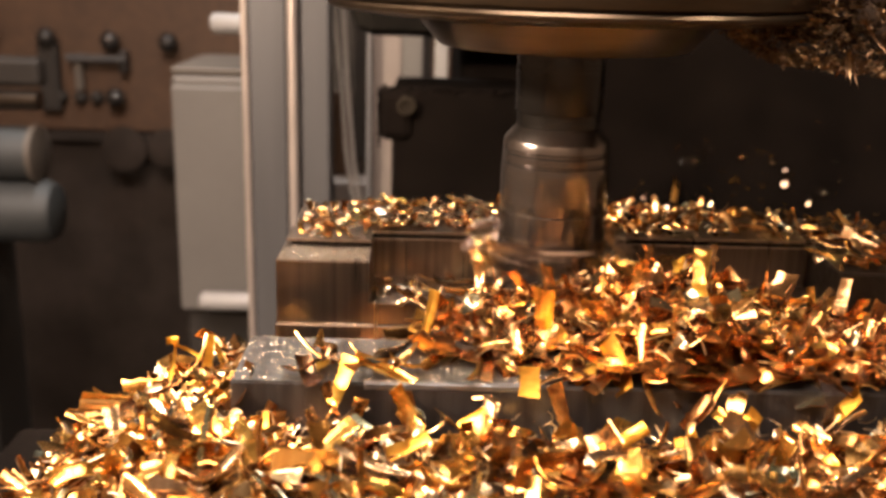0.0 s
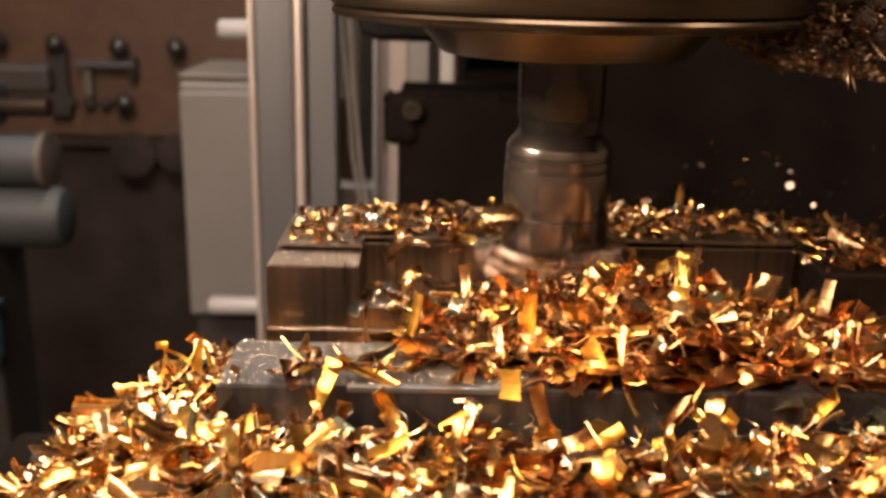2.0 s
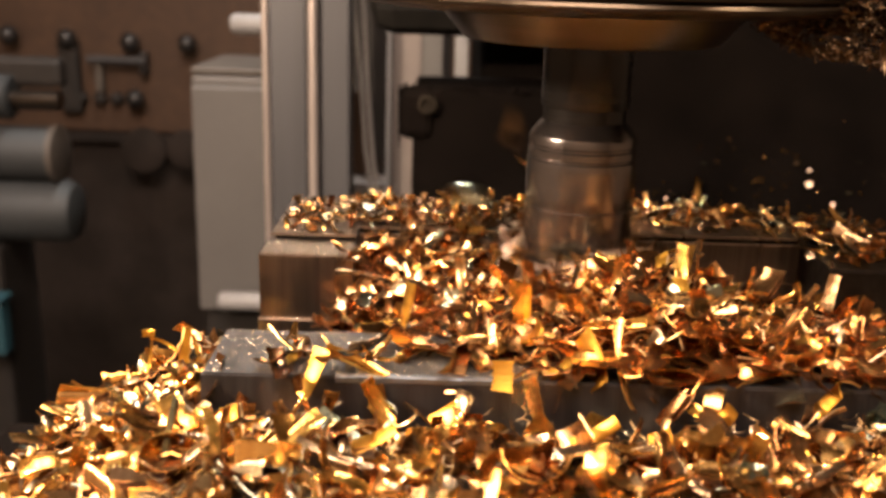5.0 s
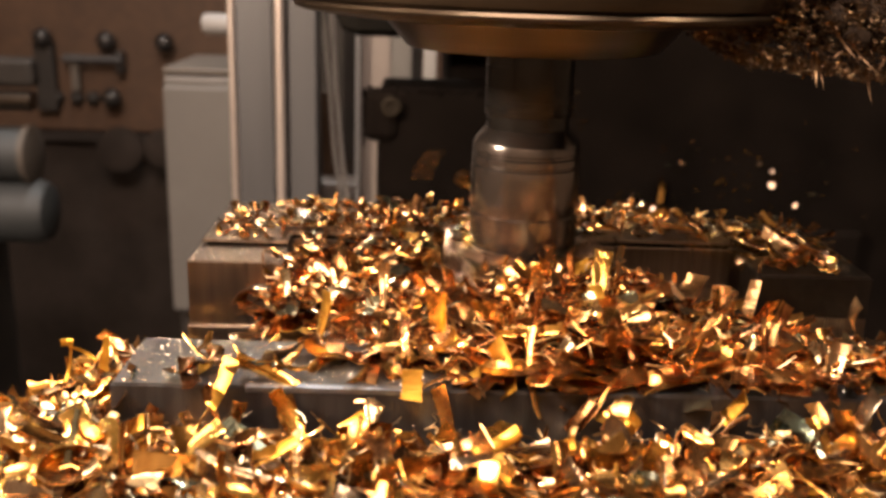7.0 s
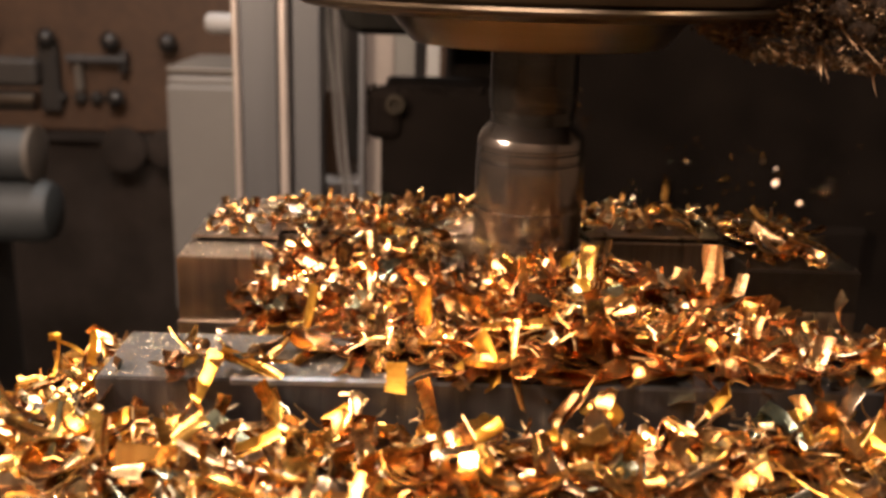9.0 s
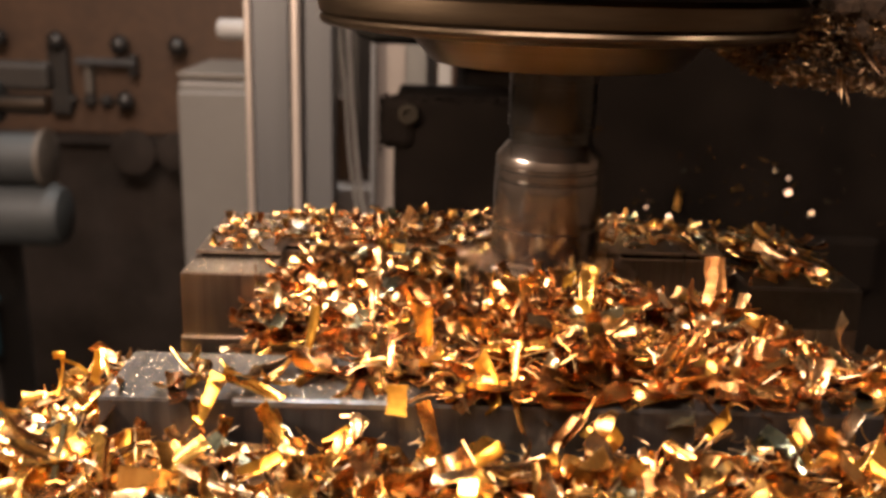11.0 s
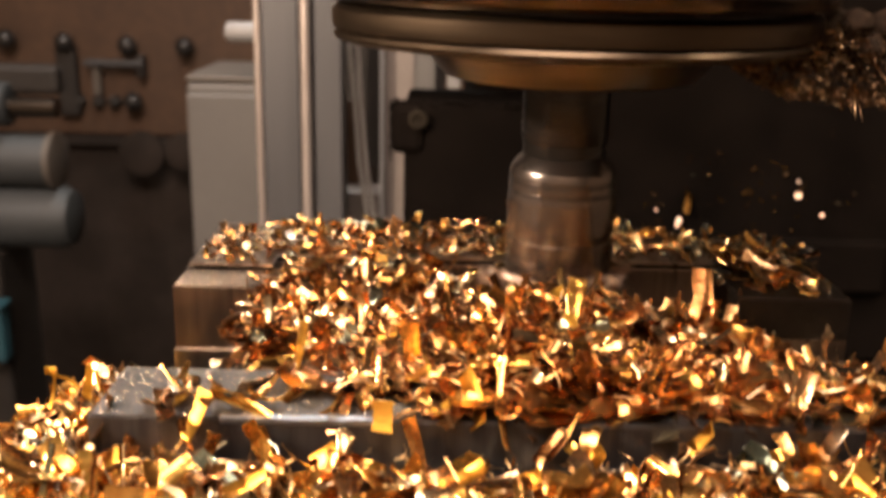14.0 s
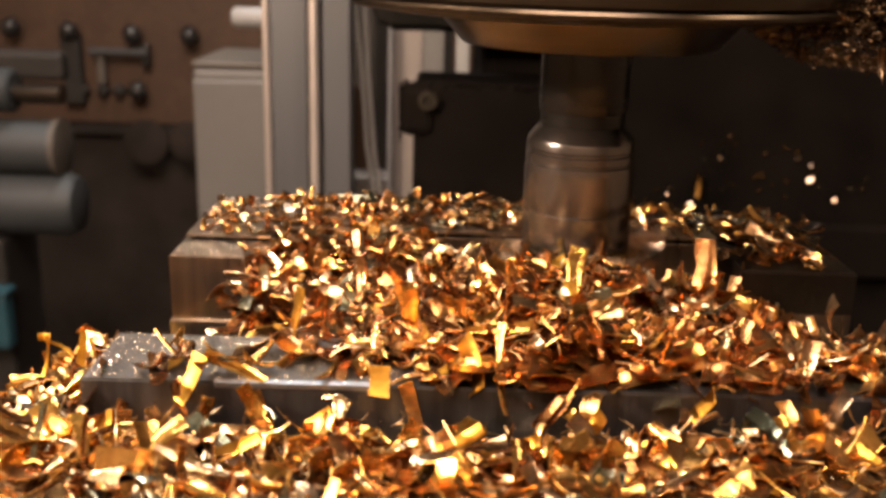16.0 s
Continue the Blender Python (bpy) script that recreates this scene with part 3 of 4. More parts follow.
def milling_cutter():
    t = thing("milling_cutter", label="dark steel end mill turning in its spindle nose", category="cutter")
    part("spindle_nose", lathe([(20, 27.2), (39.6, 27.2), (40.2, 27.7), (47.2, 35.6), (47.6, 36.2)], 120), M_NOSE, t, "polished steel spindle nose", True)
    part("shank", lathe([(14.0, 6.2), (14.2, 6.8), (14.2, 29)], 72), M_TOOLDARK, t, "dark grey shank", True)
    part("neck", lathe([(13.5, 1.6), (13.5, 6.4)], 72), M_TOOLDARK, t, "blackened neck", True)

    def flutes(a, r, z):
        if z > -36:
            return r
        k = (a / math.tau * 4) % 1.0
        deep = min(1.0, (-36 - z) / 8)
        return r - (6.5 * deep * (1 - k / 0.42) if k < 0.42 else 0)

    prof = [(13.6, 1.8), (14.2, 1.2), (17.0, -2.2), (17.5, -3.2), (17.6, -5.4), (17.2, -5.8), (17.2, -6.6), (17.7, -7.0), (17.7, -9.2), (17.3, -9.6), (17.3, -10.1), (17.8, -10.5)]
    prof += [(17.9, -12 - i) for i in range(12)] + [(17.7, -25), (17.7, -25.6), (18.0, -26)] + [(18.0, -28 - 1.5 * i) for i in range(20)] + [(17.0, -58.2)]
    part("body", lathe(prof, 96, shape=flutes), M_TOOL, t, "dark grey fluted body", True)
    for k in range(4):
        a = math.tau * k / 4 + 0.02
        m = Matrix.Rotation(a, 4, "Z")
        for z in (-57.5, -47.5):
            bm = box(12.5, 18.6, -1.0, 2.2, z - 1, z + 8, 0.6)
            bm.transform(m)
            seat = part("insert", bm, M_INSERT, t, "coated carbide insert")
            bm = lathe([(1.6, 0), (1.6, 0.7), (0.8, 0.9)], 12, m=m @ Matrix.Translation((0.0155, -0.0009, (z + 3.5) * MM)) @ Matrix.Rotation(radians(90), 4, "X"))
            part("insert_screw", bm, M_STEEL, seat, "small steel screw")
    rng = random.Random(61)
    for k in range(12):
        a, q = rng.uniform(0, math.tau), rng.uniform(15.5, 19)
        v, f = random_ribbon(rng, 0.75, 8)
        single_chip(t, rng, (q * math.cos(a), q * math.sin(a), rng.uniform(-54, -40)), placed((math.cos(a), math.sin(a), 0.4), (-math.sin(a), math.cos(a), rng.uniform(-0.5, 0.5))), chip_mesh(v, f, M_CHIP_ONE))
    for k in range(46):
        a, q = rng.uniform(0, math.tau), rng.uniform(18.5, 28)
        v, f = random_ribbon(rng, 0.8, 8)
        single_chip(t, rng, (q * math.cos(a), q * math.sin(a), rng.uniform(-46, -36)), tumbled(rng, 70), chip_mesh(v, f, M_FRESH if k % 2 else M_CHIP_ONE))
    return t


def chip_nest():
    """Felted fine swarf hanging from the head."""
    t = thing("chip_nest", label="tangled nest of fine brown chips stuck to the spindle head", category="chips", kind="stuff")
    rng = random.Random(11)
    pieces = []
    for i in range(3000):
        u = rng.random()
        x = 41 + 80 * u
        low = 34.5 - 6.5 * min(1, u / 0.2) - 6.5 * u
        y = -38 + rng.uniform(-14, 30) * (0.5 + u) * 0.7
        z = rng.uniform(low, 46) if rng.random() < 0.75 else low + rng.uniform(0, 3)
        v, f = ribbon(rng, rng.uniform(1.0, 4.2), rng.uniform(0.25, 1.0), rng.uniform(-140, 140), rng.uniform(-80, 80), rng.choice((0, 0.6, 0.9)), 4, 0.02, 0.1)
        pieces.append((v, f, tumbled(rng, 90), (x, y, z)))
    joined("fine_swarf", pieces, M_NEST, t)
    # Near-black filling puts the shade between the strands into its colour.
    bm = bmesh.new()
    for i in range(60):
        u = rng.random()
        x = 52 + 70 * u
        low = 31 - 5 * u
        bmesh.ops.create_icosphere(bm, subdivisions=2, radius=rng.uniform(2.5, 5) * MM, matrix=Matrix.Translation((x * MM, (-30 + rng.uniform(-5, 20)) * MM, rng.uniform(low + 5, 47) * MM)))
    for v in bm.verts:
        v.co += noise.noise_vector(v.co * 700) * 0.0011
    core = part("core", bm, M_NESTCORE, t, "dark brown packed swarf filling")
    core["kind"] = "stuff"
    for x, z, l, lean in ((72, 27, 11, 0.15), (73.5, 26, 10, 0.3), (71, 28, 8, 0.1), (84, 31, 12, 0.9), (90, 30, 9, -0.6), (87, 23, 10, 0.3), (79, 34, 17, 0.8), (112, 30, 12, 1.2)):
        v, f = ribbon(rng, l, 0.9, rng.uniform(50, 100), 60, 0.85, 12, 0.02, 0.12)
        me = chip_mesh(v, f, M_NEST)
        single_chip(t, rng, (x, -50, z), placed((-0.4, -1, 0.3), (lean, 0, -1)), me)


# ---- on the moving table ----
ON_TABLE = []


def riding(ob):
    ON_TABLE.append(ob)
    return ob


def table_and_vise():
    t = riding(thing("machine_table", label="cast iron milling table under the chips", category="table"))
    part("top", box(-206, 420, -195, 46, -175, -135, 3), M_BLACK, t)
    part("apron", box(-200, 410, -175, 40, -260, -175, 3), M_BLACK, t)
    v = riding(thing("machine_vise", label="ground steel vise with chips over its front jaw", category="vise"))
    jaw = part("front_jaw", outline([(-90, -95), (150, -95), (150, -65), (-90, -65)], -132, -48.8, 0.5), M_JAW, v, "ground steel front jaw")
    # Wiped edge; the cool daylight it mirrors is painted as pale blue steel.
    part("worn_edge", box(-57, -17, -95.15, -92.8, -50.4, -48.6, 0.3), M_EDGELIGHT, jaw, "clean worn edge with a bluish highlight in its colour")
    part("bed", box(-90, 150, -64.5, 66, -132, -110.5, 1), M_STEEL, v)
    part("rear_jaw", box(-88, 150, 66.5, 92, -132, -60, 1), M_STEEL, v)


def workpiece():
    t = riding(thing("workpiece", label="machined steel block with a milled step", category="workpiece"))
    part("lower_body", box(-92.5, 136, -9.6, 65.5, -110, -66.6, 0.4), M_WORK, t)
    part("step_floor", outline([(-92, -8), (135.5, -8), (135.5, 65), (-92, 65)], -66.5, -59), M_WORK, t, "bare milled step")
    rim = [(-92, -8), (-61, -8), (-61, 21), (97, 21), (97, 65), (-92, 65)]
    part("upper_body", outline(rim, -58.99, -44.4, 0.35), M_WORK, t)
    # Right end of the same steel, coloured near black to put it in shade.
    part("end_block", outline([(97.05, -8), (135.5, -8), (135.5, 65), (97.05, 65)], -58.99, -44.4, 0.6), M_ENDSHADE, t, "right end of the block, shade put into its dark colour")
    # Slot is a set-back layer, coloured dark for the shade inside it.
    part("slot", outline([(-89.5, 11), (-61.8, 11), (-61.8, 21.8), (96, 21.8), (96, 62), (-89.5, 62)], -44.38, -42.9), M_TOOLDARK, t, "narrow slot, its shade put into a dark colour")
    part("top_plate", outline([(-91, 9.5), (-61.4, 9.5), (-61.4, 21.2), (96.5, 21.2), (96.5, 62.5), (-91, 62.5)], -42.88, -41.9, 0.3), M_WORK, t)


def front_height(x, y):
    z = -58 + 4.0 * noise.noise((x * 0.035, y * 0.035, 0))
    if y < -112:
        z += 0.06 * (-112 - y)
    dx, dy = min(0, x + 80), y + 60
    cone = -50 - math.hypot(0.58 * dx - 0.008 * min(0, dx + 45) ** 2, (0.75 if dy > 0 else 0.05) * dy)
    return min(z, cone + 2.0 * noise.noise((x * 0.05, y * 0.05, 9)))


def pile_height(x, y):
    hump = math.exp(-((x - 30) / 23) ** 2)
    ridge = -45 + 9.5 * hump if x < 30 else -50 + 14.5 * hump - 0.0038 * max(0, x - 64) ** 2
    if x < -5:
        ridge = min(ridge, -43 + 0.2 * (x + 5))
    z = ridge - (0.16 if y > -42 else 0.07) * abs(y + 42) + 1.5 * noise.noise((x * 0.06, y * 0.06, 5))
    return z


def pile_top(x, y):
    """The pile's upper side, where behind the jaw it may sink below the jaw's top."""
    return pile_height(x, y) if y > -65 else max(pile_height(x, y), -48.2)


def in_front(x, y):
    """Where the front heap lies: before the jaw, and round the near end of the vise."""
    return y < -96 or x < -94


def front_heap():
    t = riding(thing("chip_heap", label="heap of golden brown steel chips before the vise", category="chips"))
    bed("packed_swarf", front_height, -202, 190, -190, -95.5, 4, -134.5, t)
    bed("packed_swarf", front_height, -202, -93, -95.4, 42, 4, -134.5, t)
    rng = random.Random(21)
    pieces, count, singles = [], 0, 0
    while count < 2350:
        x, y = rng.uniform(-203, 185), rng.uniform(-185, 44)
        if not in_front(x, y):
            continue
        count += 1
        z = front_height(x, y) + rng.uniform(-1.5, 3.2)
        turn = tumbled(rng, 52)
        if y > -107 and x > -94:
            y -= 4
            z -= 4.5
            turn = tumbled(rng, 24)
        if singles < 285 and rng.random() < 0.45 and -135 < x < 95 and -140 < y < -60:
            single_chip(t, rng, (x, y, z + 1), turn)
            singles += 1
        else:
            v, f = random_ribbon(rng, rng.uniform(1.2, 1.6) if rng.random() < 0.72 else 0.6, 11)
            if not (abs(x - 57) < 7 and -107 < y < -95):      # jaw face left clear here
                pieces.append((v, f, turn, (x, y, z)))
    joined("loose_swarf", pieces, M_CHIP, t)
    spots = [(x, y, front_height(x, y) + rng.uniform(1, 4)) for x, y in [(rng.uniform(-200, 185), rng.uniform(-160, 40)) for i in range(1400)] if in_front(x, y)]
    slivers(rng, spots, t)
    return t


def step_pile():
    t = riding(thing("chip_pile", label="pile of curled golden chips between cutter and vise jaw", category="chips"))
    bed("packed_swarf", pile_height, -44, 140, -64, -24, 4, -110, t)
    rng = random.Random(22)
    pieces, singles = [], 0
    for i in range(700):
        x, y = rng.uniform(-44, 140), rng.triangular(-95, -24, -56)
        if x < -30 and y < -66 and rng.random() < 0.7:
            continue
        if x > 96 and rng.random() < 0.45:
            continue
        z = pile_top(x, y) + rng.uniform(-1.0, 3.0)
        turn = tumbled(rng, 40)
        if y < -66 and x < -20:
            z = -47.6 + rng.uniform(0, 2.0)
            turn = tumbled(rng, 14)
        if singles < 200 and rng.random() < 0.25:
            single_chip(t, rng, (x, y, z + 0.8), turn, rng.choice(PILE_MESHES))
            singles += 1
        else:
            v, f = random_ribbon(rng, rng.uniform(1.25, 1.65) if rng.random() < 0.75 else 0.7, 11)
            pieces.append((v, f, turn, (x, y, z)))
    for i in range(190):
        x, y = rng.triangular(-18, 128, 20), rng.uniform(-95, -64)
        v, f = random_ribbon(rng, rng.choice((0.8, 1.15, 1.3)), 8)
        pieces.append((v, f, tumbled(rng, 40), (x, y, -47.6 + rng.uniform(0, 3.5))))
    joined("loose_swarf", pieces, M_PILE, t)
    spots = [(x, y, pile_top(x, y) + rng.uniform(0.5, 3.5)) for x, y in [(rng.uniform(-25, 138), rng.triangular(-95, -24, -50)) for i in range(700)]]
    slivers(rng, spots, t)
    return t


def shelf_chips():
    t = riding(thing("shelf_chips", label="scattered golden chips on top of the block", category="chips"))
    rng = random.Random(23)
    pieces, singles = [], 0
    for i in range(620):
        x, y = rng.uniform(-88, 134), rng.uniform(24, 64)
        if x > 97 and rng.random() < 0.4:
            continue
        if x > 97 and rng.random() < 0.5:
            y = rng.uniform(-5, 64)
        if x < -63 and rng.random() < 0.55:
            y = rng.uniform(11, 45)
        if 45 < x < 97 and rng.random() < 0.55:
            continue
        z = (-41.3 if y > 9 and x < 97 else -43.8) + rng.uniform(0, 1.8)
        turn = tumbled(rng, 18)
        if singles < 110 and rng.random() < 0.3:
            single_chip(t, rng, (x, y, z + 0.4), turn, rng.choice(SMALL_MESHES))
            singles += 1
        else:
            v, f = random_ribbon(rng, rng.choice((0.4, 0.55, 0.8)), 8)
            pieces.append((v, f, turn, (x, y, z)))
    for i in range(60):
        x, y = rng.uniform(22, 100), rng.uniform(24, 60)
        p = (x, y, -41 + rng.uniform(0, 3))
        v, f = random_ribbon(rng, rng.uniform(0.5, 0.95), 8)
        single_chip(t, rng, p, glint_turn(p, (rng.uniform(-1, 1), rng.uniform(-1, 1), 0.1), 0.2, rng, GLINT_LAMP if i % 2 else LAMP), chip_mesh(v, f, M_CLEAN if i % 3 else M_CHIP_ONE))
    for i in range(90):
        x, y = rng.uniform(-60, 15), rng.uniform(-7, 20)
        v, f = random_ribbon(rng, rng.choice((0.3, 0.5, 0.8)), 7)
        pieces.append((v, f, tumbled(rng, 22), (x, y, -58.3 + rng.uniform(0, 1.5))))
    for i in range(45):
        x, y = rng.gauss(112, 9), rng.gauss(20, 14)
        v, f = random_ribbon(rng, 0.9, 6)
        pieces.append((v, f, tumbled(rng, 40), (x, max(-4, y), -43.5 + rng.uniform(0, 8) * math.exp(-((x - 112) / 10) ** 2))))
    joined("loose_swarf", pieces, M_CHIP, t)


def fine_swarf():
    t = riding(thing("fine_swarf", label="fine glittering steel dust on jaw and block", category="chips", kind="stuff"))
    rng = random.Random(24)
    pieces = []

    def sprinkle(n, x0, x1, y0, y1, z, heap=False):
        for i in range(n):
            x, y = rng.uniform(x0, x1), rng.uniform(y0, y1)
            s = rng.uniform(0.06, 0.14) * (1.5 if rng.random() < 0.07 else 1)
            v = [(-s, -s * 0.6, 0), (s, -s * 0.5, 0.05), (s * 0.8, s * 0.6, 0), (-s, s * 0.7, 0.06), (0, 0, 0.25)]
            pieces.append((v, [(0, 1, 4), (1, 2, 4), (2, 3, 4), (3, 0, 4), (3, 2, 1, 0)], tumbled(rng, 45), (x, y, z + (front_height(x, y) + rng.uniform(-1, 2.5) if heap else 0))))
    sprinkle(7000, -89.5, -10, -94.5, -65.5, -48.6)
    sprinkle(700, -20, 145, -94.5, -65.5, -48.6)
    sprinkle(1100, -91.5, -61.5, -7.6, 9, -44.2)
    sprinkle(1500, -90.5, -61.8, 10, 62, -41.7)
    sprinkle(1300, -61, 20, -7.6, 20, -58.8)
    sprinkle(300, -92, -61, -9.3, -8.1, -66.4)
    sprinkle(1600, -60, 96, 22, 62, -41.7)
    sprinkle(500, 97, 135, -7, 64, -44.2)
    sprinkle(1600, -92, 150, -128, -96, 0, True)
    joined("flakes", pieces, M_FLAKE, t)


def marked_chips():
    """Large single chips that stand out on the heaps."""
    t = riding(thing("large_chips", label="large bright straw-gold chips lying on jaw and heap", category="chips"))
    rng = random.Random(5)
    on_jaw = [
        (-68, -88, -46.6, 4.6, 4.6, 10, (1, 0, 0.02)), (-62, -96.4, -47.6, 12.8, 4.6, 25, (-0.01, 0, -1)), (-16, -96.5, -46.8, 7.4, 4.8, 20, (0.01, 0, -1)),
        (70, -82, -50.3, 11.6, 5.6, 12, (0.88, 0, -0.47)), (7, -90, -44.8, 15.1, 5.1, 50, (0.69, 0, -0.73)), (100, -74, -48, 10.1, 5.0, 60, (0.57, 0, -0.82)),
        (63, -97.5, -50.8, 9.6, 4.1, 15, (0.91, 0, 0.42)), (-2, -92, -46.8, 8, 3.4, 30, (0.9, 0, 0.2))]
    on_pile = [
        (-41, -66, -41.2, 15.3, 4.0, 18, (-0.18, 0, -0.98)), (-16, -52, -44.2, 19.5, 3.6, 14, (1, 0, -0.03)),
        (17, -60, -38.2, 4.8, 4.8, 30, (1, 0, 0.02)), (116, -60, -58.5, 5.2, 4.3, 20, (0.74, 0, -0.67)), (28, -45, -33.8, 14, 5, 40, (1, 0.1, 0.25)), (34, -66, -38.5, 16, 4.6, 60, (0.25, -0.3, -1)),
        (104, -44, -54.5, 5.0, 3.2, 20, (-0.12, 0, -0.99)), (60, -66, -46.6, 5, 4, 10, (0.2, 0, 1)), (-26, -60, -46.8, 6, 3.4, 20, (0.8, 0, 0.6))]
    on_heap = [
        (-46, -121, -52.1, 11.7, 4.2, 12, (0.85, 0, 0.53)), (-81, -106, -55.6, 5.2, 6.4, 15, (0.98, 0, 0.18)), (4, -117, -51.2, 11.8, 3.4, 45, (0.85, 0, 0.53)),
        (35, -108, -51.6, 8.7, 4.3, 70, (0.73, 0, 0.68)), (97, -112, -55.8, 6.8, 4.9, 15, (0.85, 0, -0.52)), (-98, -100, -66, 10.4, 4.7, 15, (-0.12, 0, -0.99)),
        (20, -112, -55, 6, 4.4, 70, (1, 0, 0.2)), (46, -121, -56, 12, 3.6, 30, (1, 0.2, 0.0)), (-112, -82, -67, 9, 4, 20, (1, 0, 0.5)), (-30, -104, -54, 8, 3.6, 20, (0.5, 0, 0.3))]
    for x, y, z, l, w, c, d in on_jaw + on_pile + on_heap:
        v, f = ribbon(rng, l, w, c, rng.uniform(-14, 14), rng.choice((0, 0, 0.25)), 16, 0.012, sag=0.06)
        single_chip(t, rng, (x, y, z), glint_turn((x, y, z), d, 0.20, rng), chip_mesh(v, f, M_BRIGHT))
    for i in range(12):
        x, y = rng.uniform(-74, -44), rng.uniform(-95, -78)
        v, f = ribbon(rng, rng.uniform(9, 17), rng.uniform(2.6, 4.6), rng.uniform(15, 80), rng.uniform(-40, 40), rng.choice((0, 0.3, 0.7)), 12, rng.choice((0, 0.02, 0.06)))
        single_chip(t, rng, (x, y, -46.8 + rng.uniform(0, 3)), tumbled(rng, 28), chip_mesh(v, f, M_CHIP_ONE))
    for i in range(24):
        x = rng.uniform(-90, 135)
        v, f = ribbon(rng, rng.uniform(9, 17), rng.uniform(2.6, 5), rng.choice((-1, 1)) * rng.uniform(40, 130), rng.uniform(-40, 40), rng.choice((0, 0.3, 0.7)), 12, rng.choice((0, 0.02, 0.06)))
        lean = placed((rng.uniform(-0.6, 0.4), -1, rng.uniform(0.1, 0.8)), (rng.uniform(-0.9, 0.9), 0, -1))
        single_chip(t, rng, (x, rng.uniform(-101, -97.5), rng.uniform(-61, -51)), lean, chip_mesh(v, f, M_CHIP_ONE))
    for i in range(64):
        x, y = rng.uniform(-100, 120), rng.choice((rng.uniform(-140, -98), rng.uniform(-80, -28)))
        if y > -90 and x < -20:
            continue
        z = (front_height(x, y) if y < -96 else pile_top(x, y)) + rng.uniform(1.5, 4.5)
        v, f = ribbon(rng, rng.uniform(10, 20), rng.uniform(4, 6.2), rng.choice((-1, 1)) * rng.uniform(50, 170), rng.uniform(-60, 60), rng.choice((0, 0.3, 0.7)), 16, rng.choice((0, 0.02, 0.06)))
        single_chip(t, rng, (x, y, z), tumbled(rng, 50), chip_mesh(v, f, M_BRIGHT if rng.random() < 0.1 else M_CHIP_ONE))
    for x, y, z, l, w, c, d in ((-104, -58, -60, 17, 2.8, 30, (0.15, 0, 1)), (-109, -58, -56.5, 10, 1.0, 90, (-0.9, 0, 0.4)), (-113.5, -58, -59, 13, 0.8, 60, (0.1, 0, 1)), (-100.5, -56, -61, 14, 1.6, 50, (-0.2, 0, 1)),
                               (-113.5, -58, -53.5, 4.4, 2.2, 120, (1, 0, 0.1)), (-110, -62, -66, 12, 1.4, 40, (0.95, 0, 0.3)),
                               (-52, -92, -46, 17, 4, 40, (0.9, 0, -0.35)), (-45, -97, -58, 16, 5, 30, (0.3, 0, -1)), (-8, -96.4, -53, 12, 4, 20, (0.3, 0, -1))):
        v, f = ribbon(rng, l, w, c, 25, 0.3, 12, 0.015)
        me = chip_mesh(v, f, M_BRIGHT if x < -95 else M_CHIP_ONE)
        single_chip(t, rng, (x, y, z), placed((-0.1, -0.9, 0.15), d), me)


def glints():
    """Small clean flakes on the heaps that lie turned to the work lamp."""
    t = riding(thing("glinting_chips", label="small bright flakes glinting among the golden chips", category="chips", kind="stuff"))
    rng = random.Random(77)
    pieces = []

    def lay(n, x0, x1, y0, y1, height, lift):
        for i in range(n):
            x, y = rng.uniform(x0, x1), rng.uniform(y0, y1)
            p = (x, y, height(x, y) + lift + rng.uniform(0, 2.5))
            v, f = ribbon(rng, rng.uniform(2, 6.5), rng.uniform(1.0, 3.2), rng.uniform(-90, 90), rng.uniform(-40, 40), rng.choice((0, 0.5)), 8, 0.03)
            pieces.append((v, f, glint_turn(p, (rng.uniform(-1, 1), rng.uniform(-1, 1), rng.uniform(-0.5, 0.5)), 0.22, rng), p))
    lay(80, -185, -96, -120, -45, front_height, 2.5)
    lay(44, -96, 130, -140, -102, front_height, 2.5)
    lay(24, -30, 125, -80, -28, pile_top, 1.5)
    joined("loose_swarf", pieces, M_SLIVER, t)


# ---- chips that gather while the cutter runs ----
MOUNDS, FLIERS = [], []


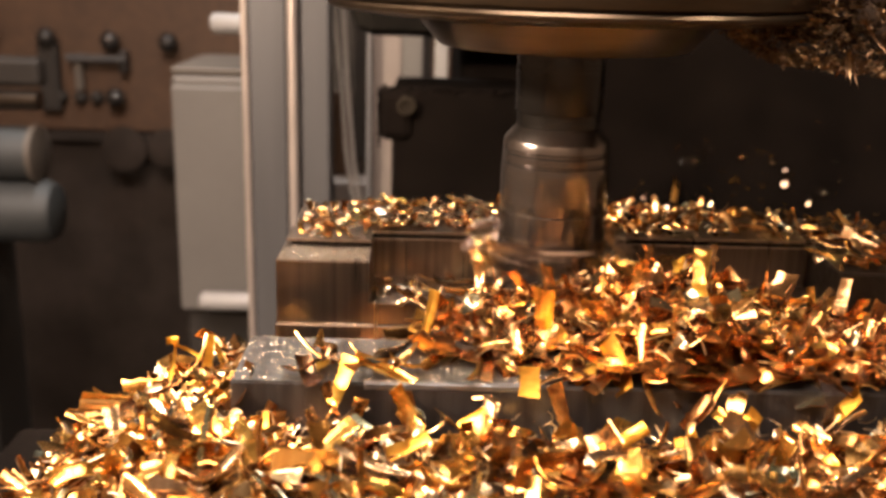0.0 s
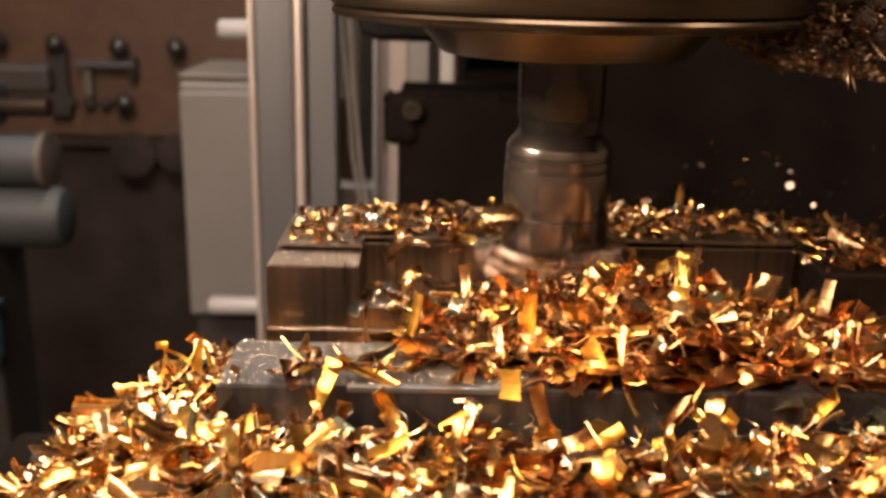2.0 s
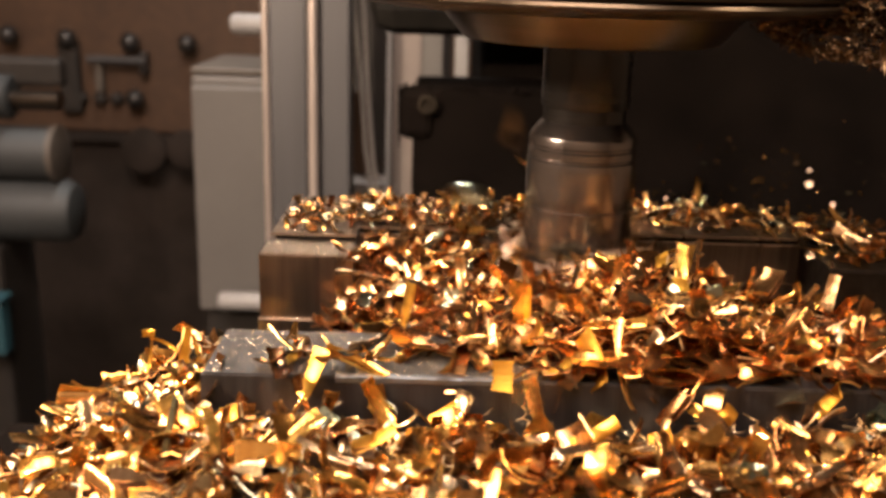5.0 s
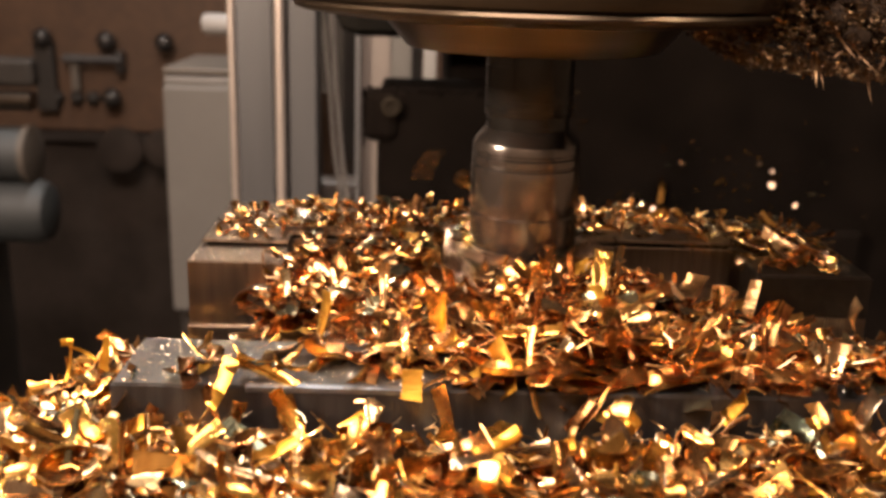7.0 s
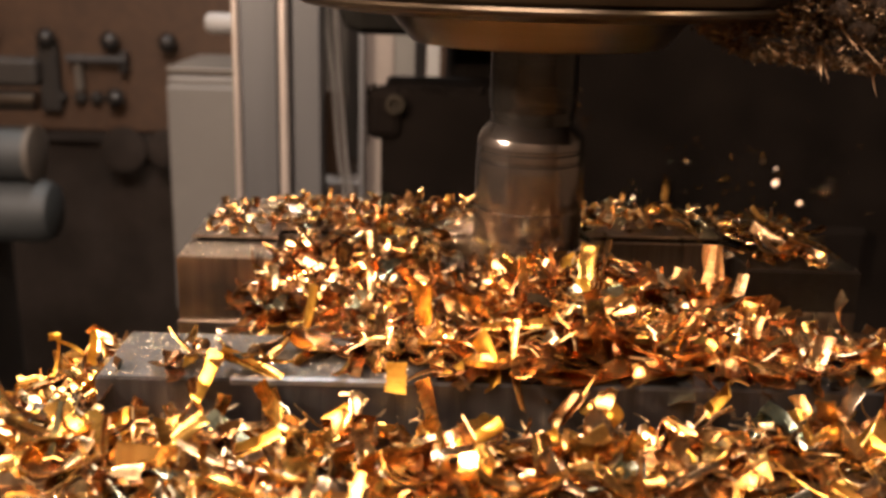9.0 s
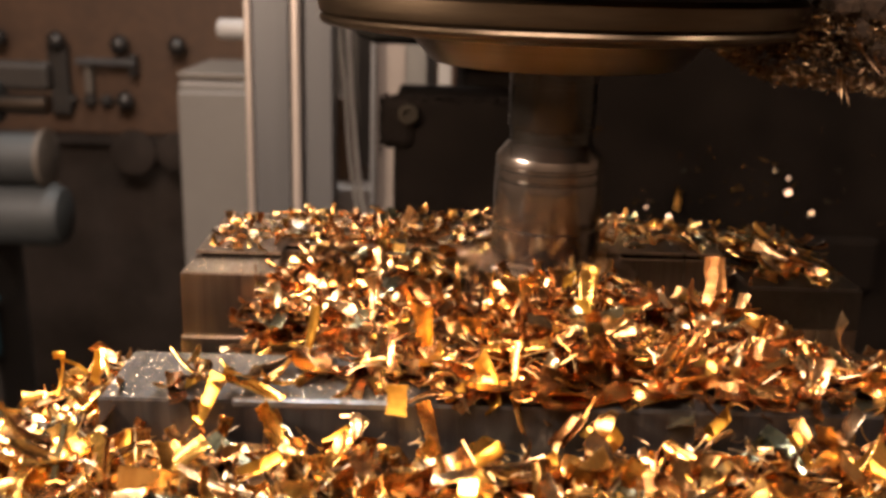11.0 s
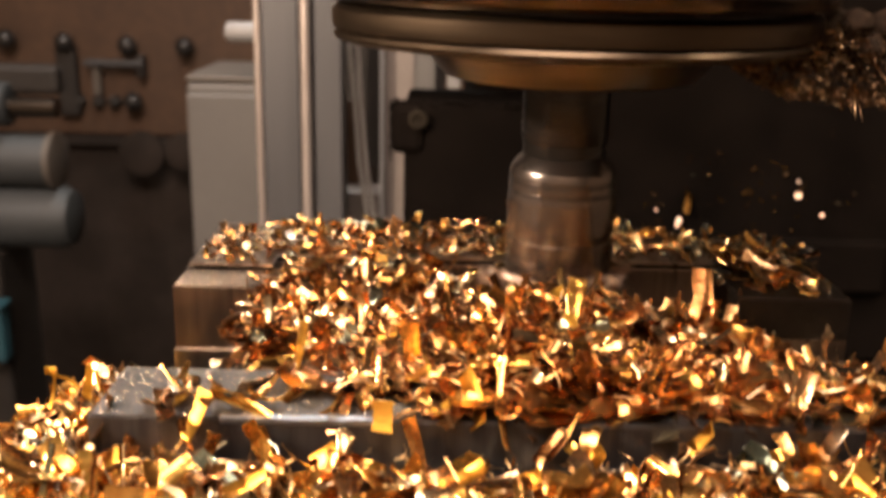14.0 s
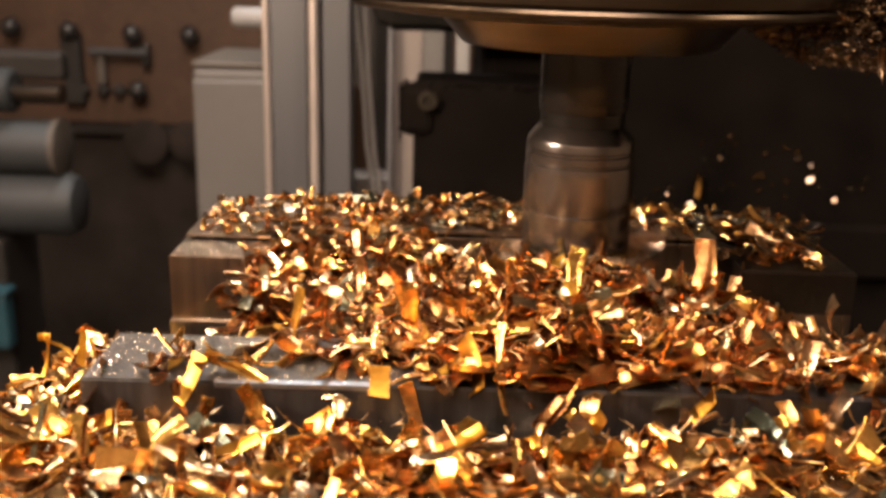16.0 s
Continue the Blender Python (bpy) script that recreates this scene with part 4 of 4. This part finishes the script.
def growing_mounds():
    rng = random.Random(31)
    spots = [(-52, 8, 2.2, 5.6), (-38, 10, 1.6, 5.0), (-26, 6, 1.2, 4.6), (-54, -14, 3.2, 6.4), (-40, -20, 2.4, 5.2), (-26, -22, 1.0, 4.4),
             (-12, 8, 6.2, 9.0), (0, 4, 11.0, 14.0), (-56, -34, 3.0, 6.2), (-12, -8, 5.8, 8.6), (4, -8, 11.4, 14.4)]
    beside = [(52, -42, 2.5, 8, -37), (72, -40, 4, 10.5, -38), (66, -56, 3.5, 9, -42.5), (90, -45, 5.5, 11.5, -44.5), (104, -50, 6.5, 12.5, -50), (40, -34, 5, 11, -36)]
    for x, y, t0, t1, z in [(*q, -46.5) for q in spots] + beside:
        t = thing("chip_mound", label="mound of fresh brown chips gathering beside the turning cutter", category="chips", group="gathering mounds", kind="stuff")
        pieces = []
        for i in range(56):
            a, r = rng.uniform(0, math.tau), 11 * math.sqrt(rng.random())
            v, f = random_ribbon(rng, rng.choice((0.8, 1.15, 1.35)), 8)
            pieces.append((v, f, tumbled(rng, 42), (r * math.cos(a), r * math.sin(a), -0.045 * r * r + rng.uniform(-7, 1.5))))
        joined("loose_swarf", pieces, M_PILE, t)
        bright = []
        for i in range(9 if y > -30 else 3):
            a, r = rng.uniform(0, math.tau), 10 * math.sqrt(rng.random())
            p = (r * math.cos(a), r * math.sin(a), -0.045 * r * r + rng.uniform(1, 3))
            v, f = ribbon(rng, rng.uniform(3, 8), rng.uniform(1.5, 3.6), rng.uniform(-70, 70), rng.uniform(-30, 30), rng.choice((0, 0.5)), 8, 0.03)
            bright.append((v, f, glint_turn((x + p[0], y + p[1], z + p[2]), (rng.uniform(-1, 1), rng.uniform(-1, 1), 0.2), 0.2, rng), p))
        joined("bright_swarf", bright, M_SLIVER, t)
        MOUNDS.append((t, x, y, z + rng.uniform(-1.5, 1), t0, t1))


def flying_chips():
    rng = random.Random(41)
    for i in range(230):
        u = rng.random()
        launch = rng.uniform(0.05, 1.8) if u < 0.1 else rng.uniform(1.8, 6.6) if u < 0.6 else rng.uniform(6.6, 15.6)
        if 12.2 < launch < 12.5:          # a lull in the spray
            launch += 0.32
        tool = -FEED * 1000 * launch
        v = rng.random()
        if v < 0.62:
            x, y = rng.uniform(-64, min(-2, tool - 24)), rng.uniform(-40, 60)
            z = -43 + rng.uniform(-1, 2.2) - (0.12 * max(0, -y - 10))
        elif v < 0.85:
            x, y = rng.uniform(-40, 85), rng.uniform(-78, -26)
            z = pile_top(x, y) + rng.uniform(1, 3.5)
        else:
            x, y = rng.uniform(-70, 130), rng.uniform(-150, -100)
            z = front_height(x, y) + rng.uniform(1.5, 4)
        ob = tagged(new("flying_chip", rng.choice(PILE_MESHES)), "golden brown chip thrown off the turning cutter", "chip", "thrown chips")
        FLIERS.append((ob, launch, (x, y, z), tumbled(rng, 32), rng.uniform(0.16, 0.30), rng))


def motions():
    slide = FEED * END
    for ob in ON_TABLE:
        p = ob.location.copy()
        walk(ob, [(0, pose(*p)), (END, pose(p.x + slide, p.y, p.z))])
    for ob, x, y, z, t0, t1 in MOUNDS:
        low, rows = z - 30, []
        for t in (0, t0, (t0 + t1) / 2, t1, t1 + 0.3, END):
            k = min(1, max(0, (t - t0) / (t1 - t0)))
            rows.append((t, pose(x * MM + FEED * t, y * MM, (low + (z - low) * k ** 0.7) * MM)))
        walk(ob, rows)
    for ob, t0, (x, y, z), turn, span, rng in FLIERS:
        start = Vector((0, 0, -30)) * MM
        rows = [(0, Matrix.Translation(start) @ turn), (t0, Matrix.Translation(start) @ turn)]
        land = lambda t: Vector((x * MM + FEED * t, y * MM, z * MM))
        spin = Matrix.Rotation(radians(rng.uniform(-80, 80)), 4, Vector((rng.random(), rng.random(), rng.random() + 0.1)))
        mid = start.lerp(land(t0 + span), 0.55)
        mid.z = max(start.z, z * MM) + rng.uniform(0.006, 0.030)
        rows.append((t0 + span / 2, Matrix.Translation(mid) @ spin @ turn))
        for t in (t0 + span, t0 + span + 0.1):
            rows.append((t, Matrix.Translation(land(t)) @ turn))
        if END - rows[-1][0] > 0.05:
            rows.append((END, Matrix.Translation(land(END)) @ turn))
        walk(ob, rows)
    walk(CUTTER, [(k / 30, pose(0, 0, 0, 0, 0, -83 * k)) for k in range(481)])


room()
tool_board()
side_machine()
cabinet()
guard_post()
back_sheet()
machine_column()
spindle_head()
CUTTER = milling_cutter()
chip_nest()
table_and_vise()
workpiece()
front_heap()
step_pile()
shelf_chips()
fine_swarf()
marked_chips()
glints()
growing_mounds()
flying_chips()
motions()
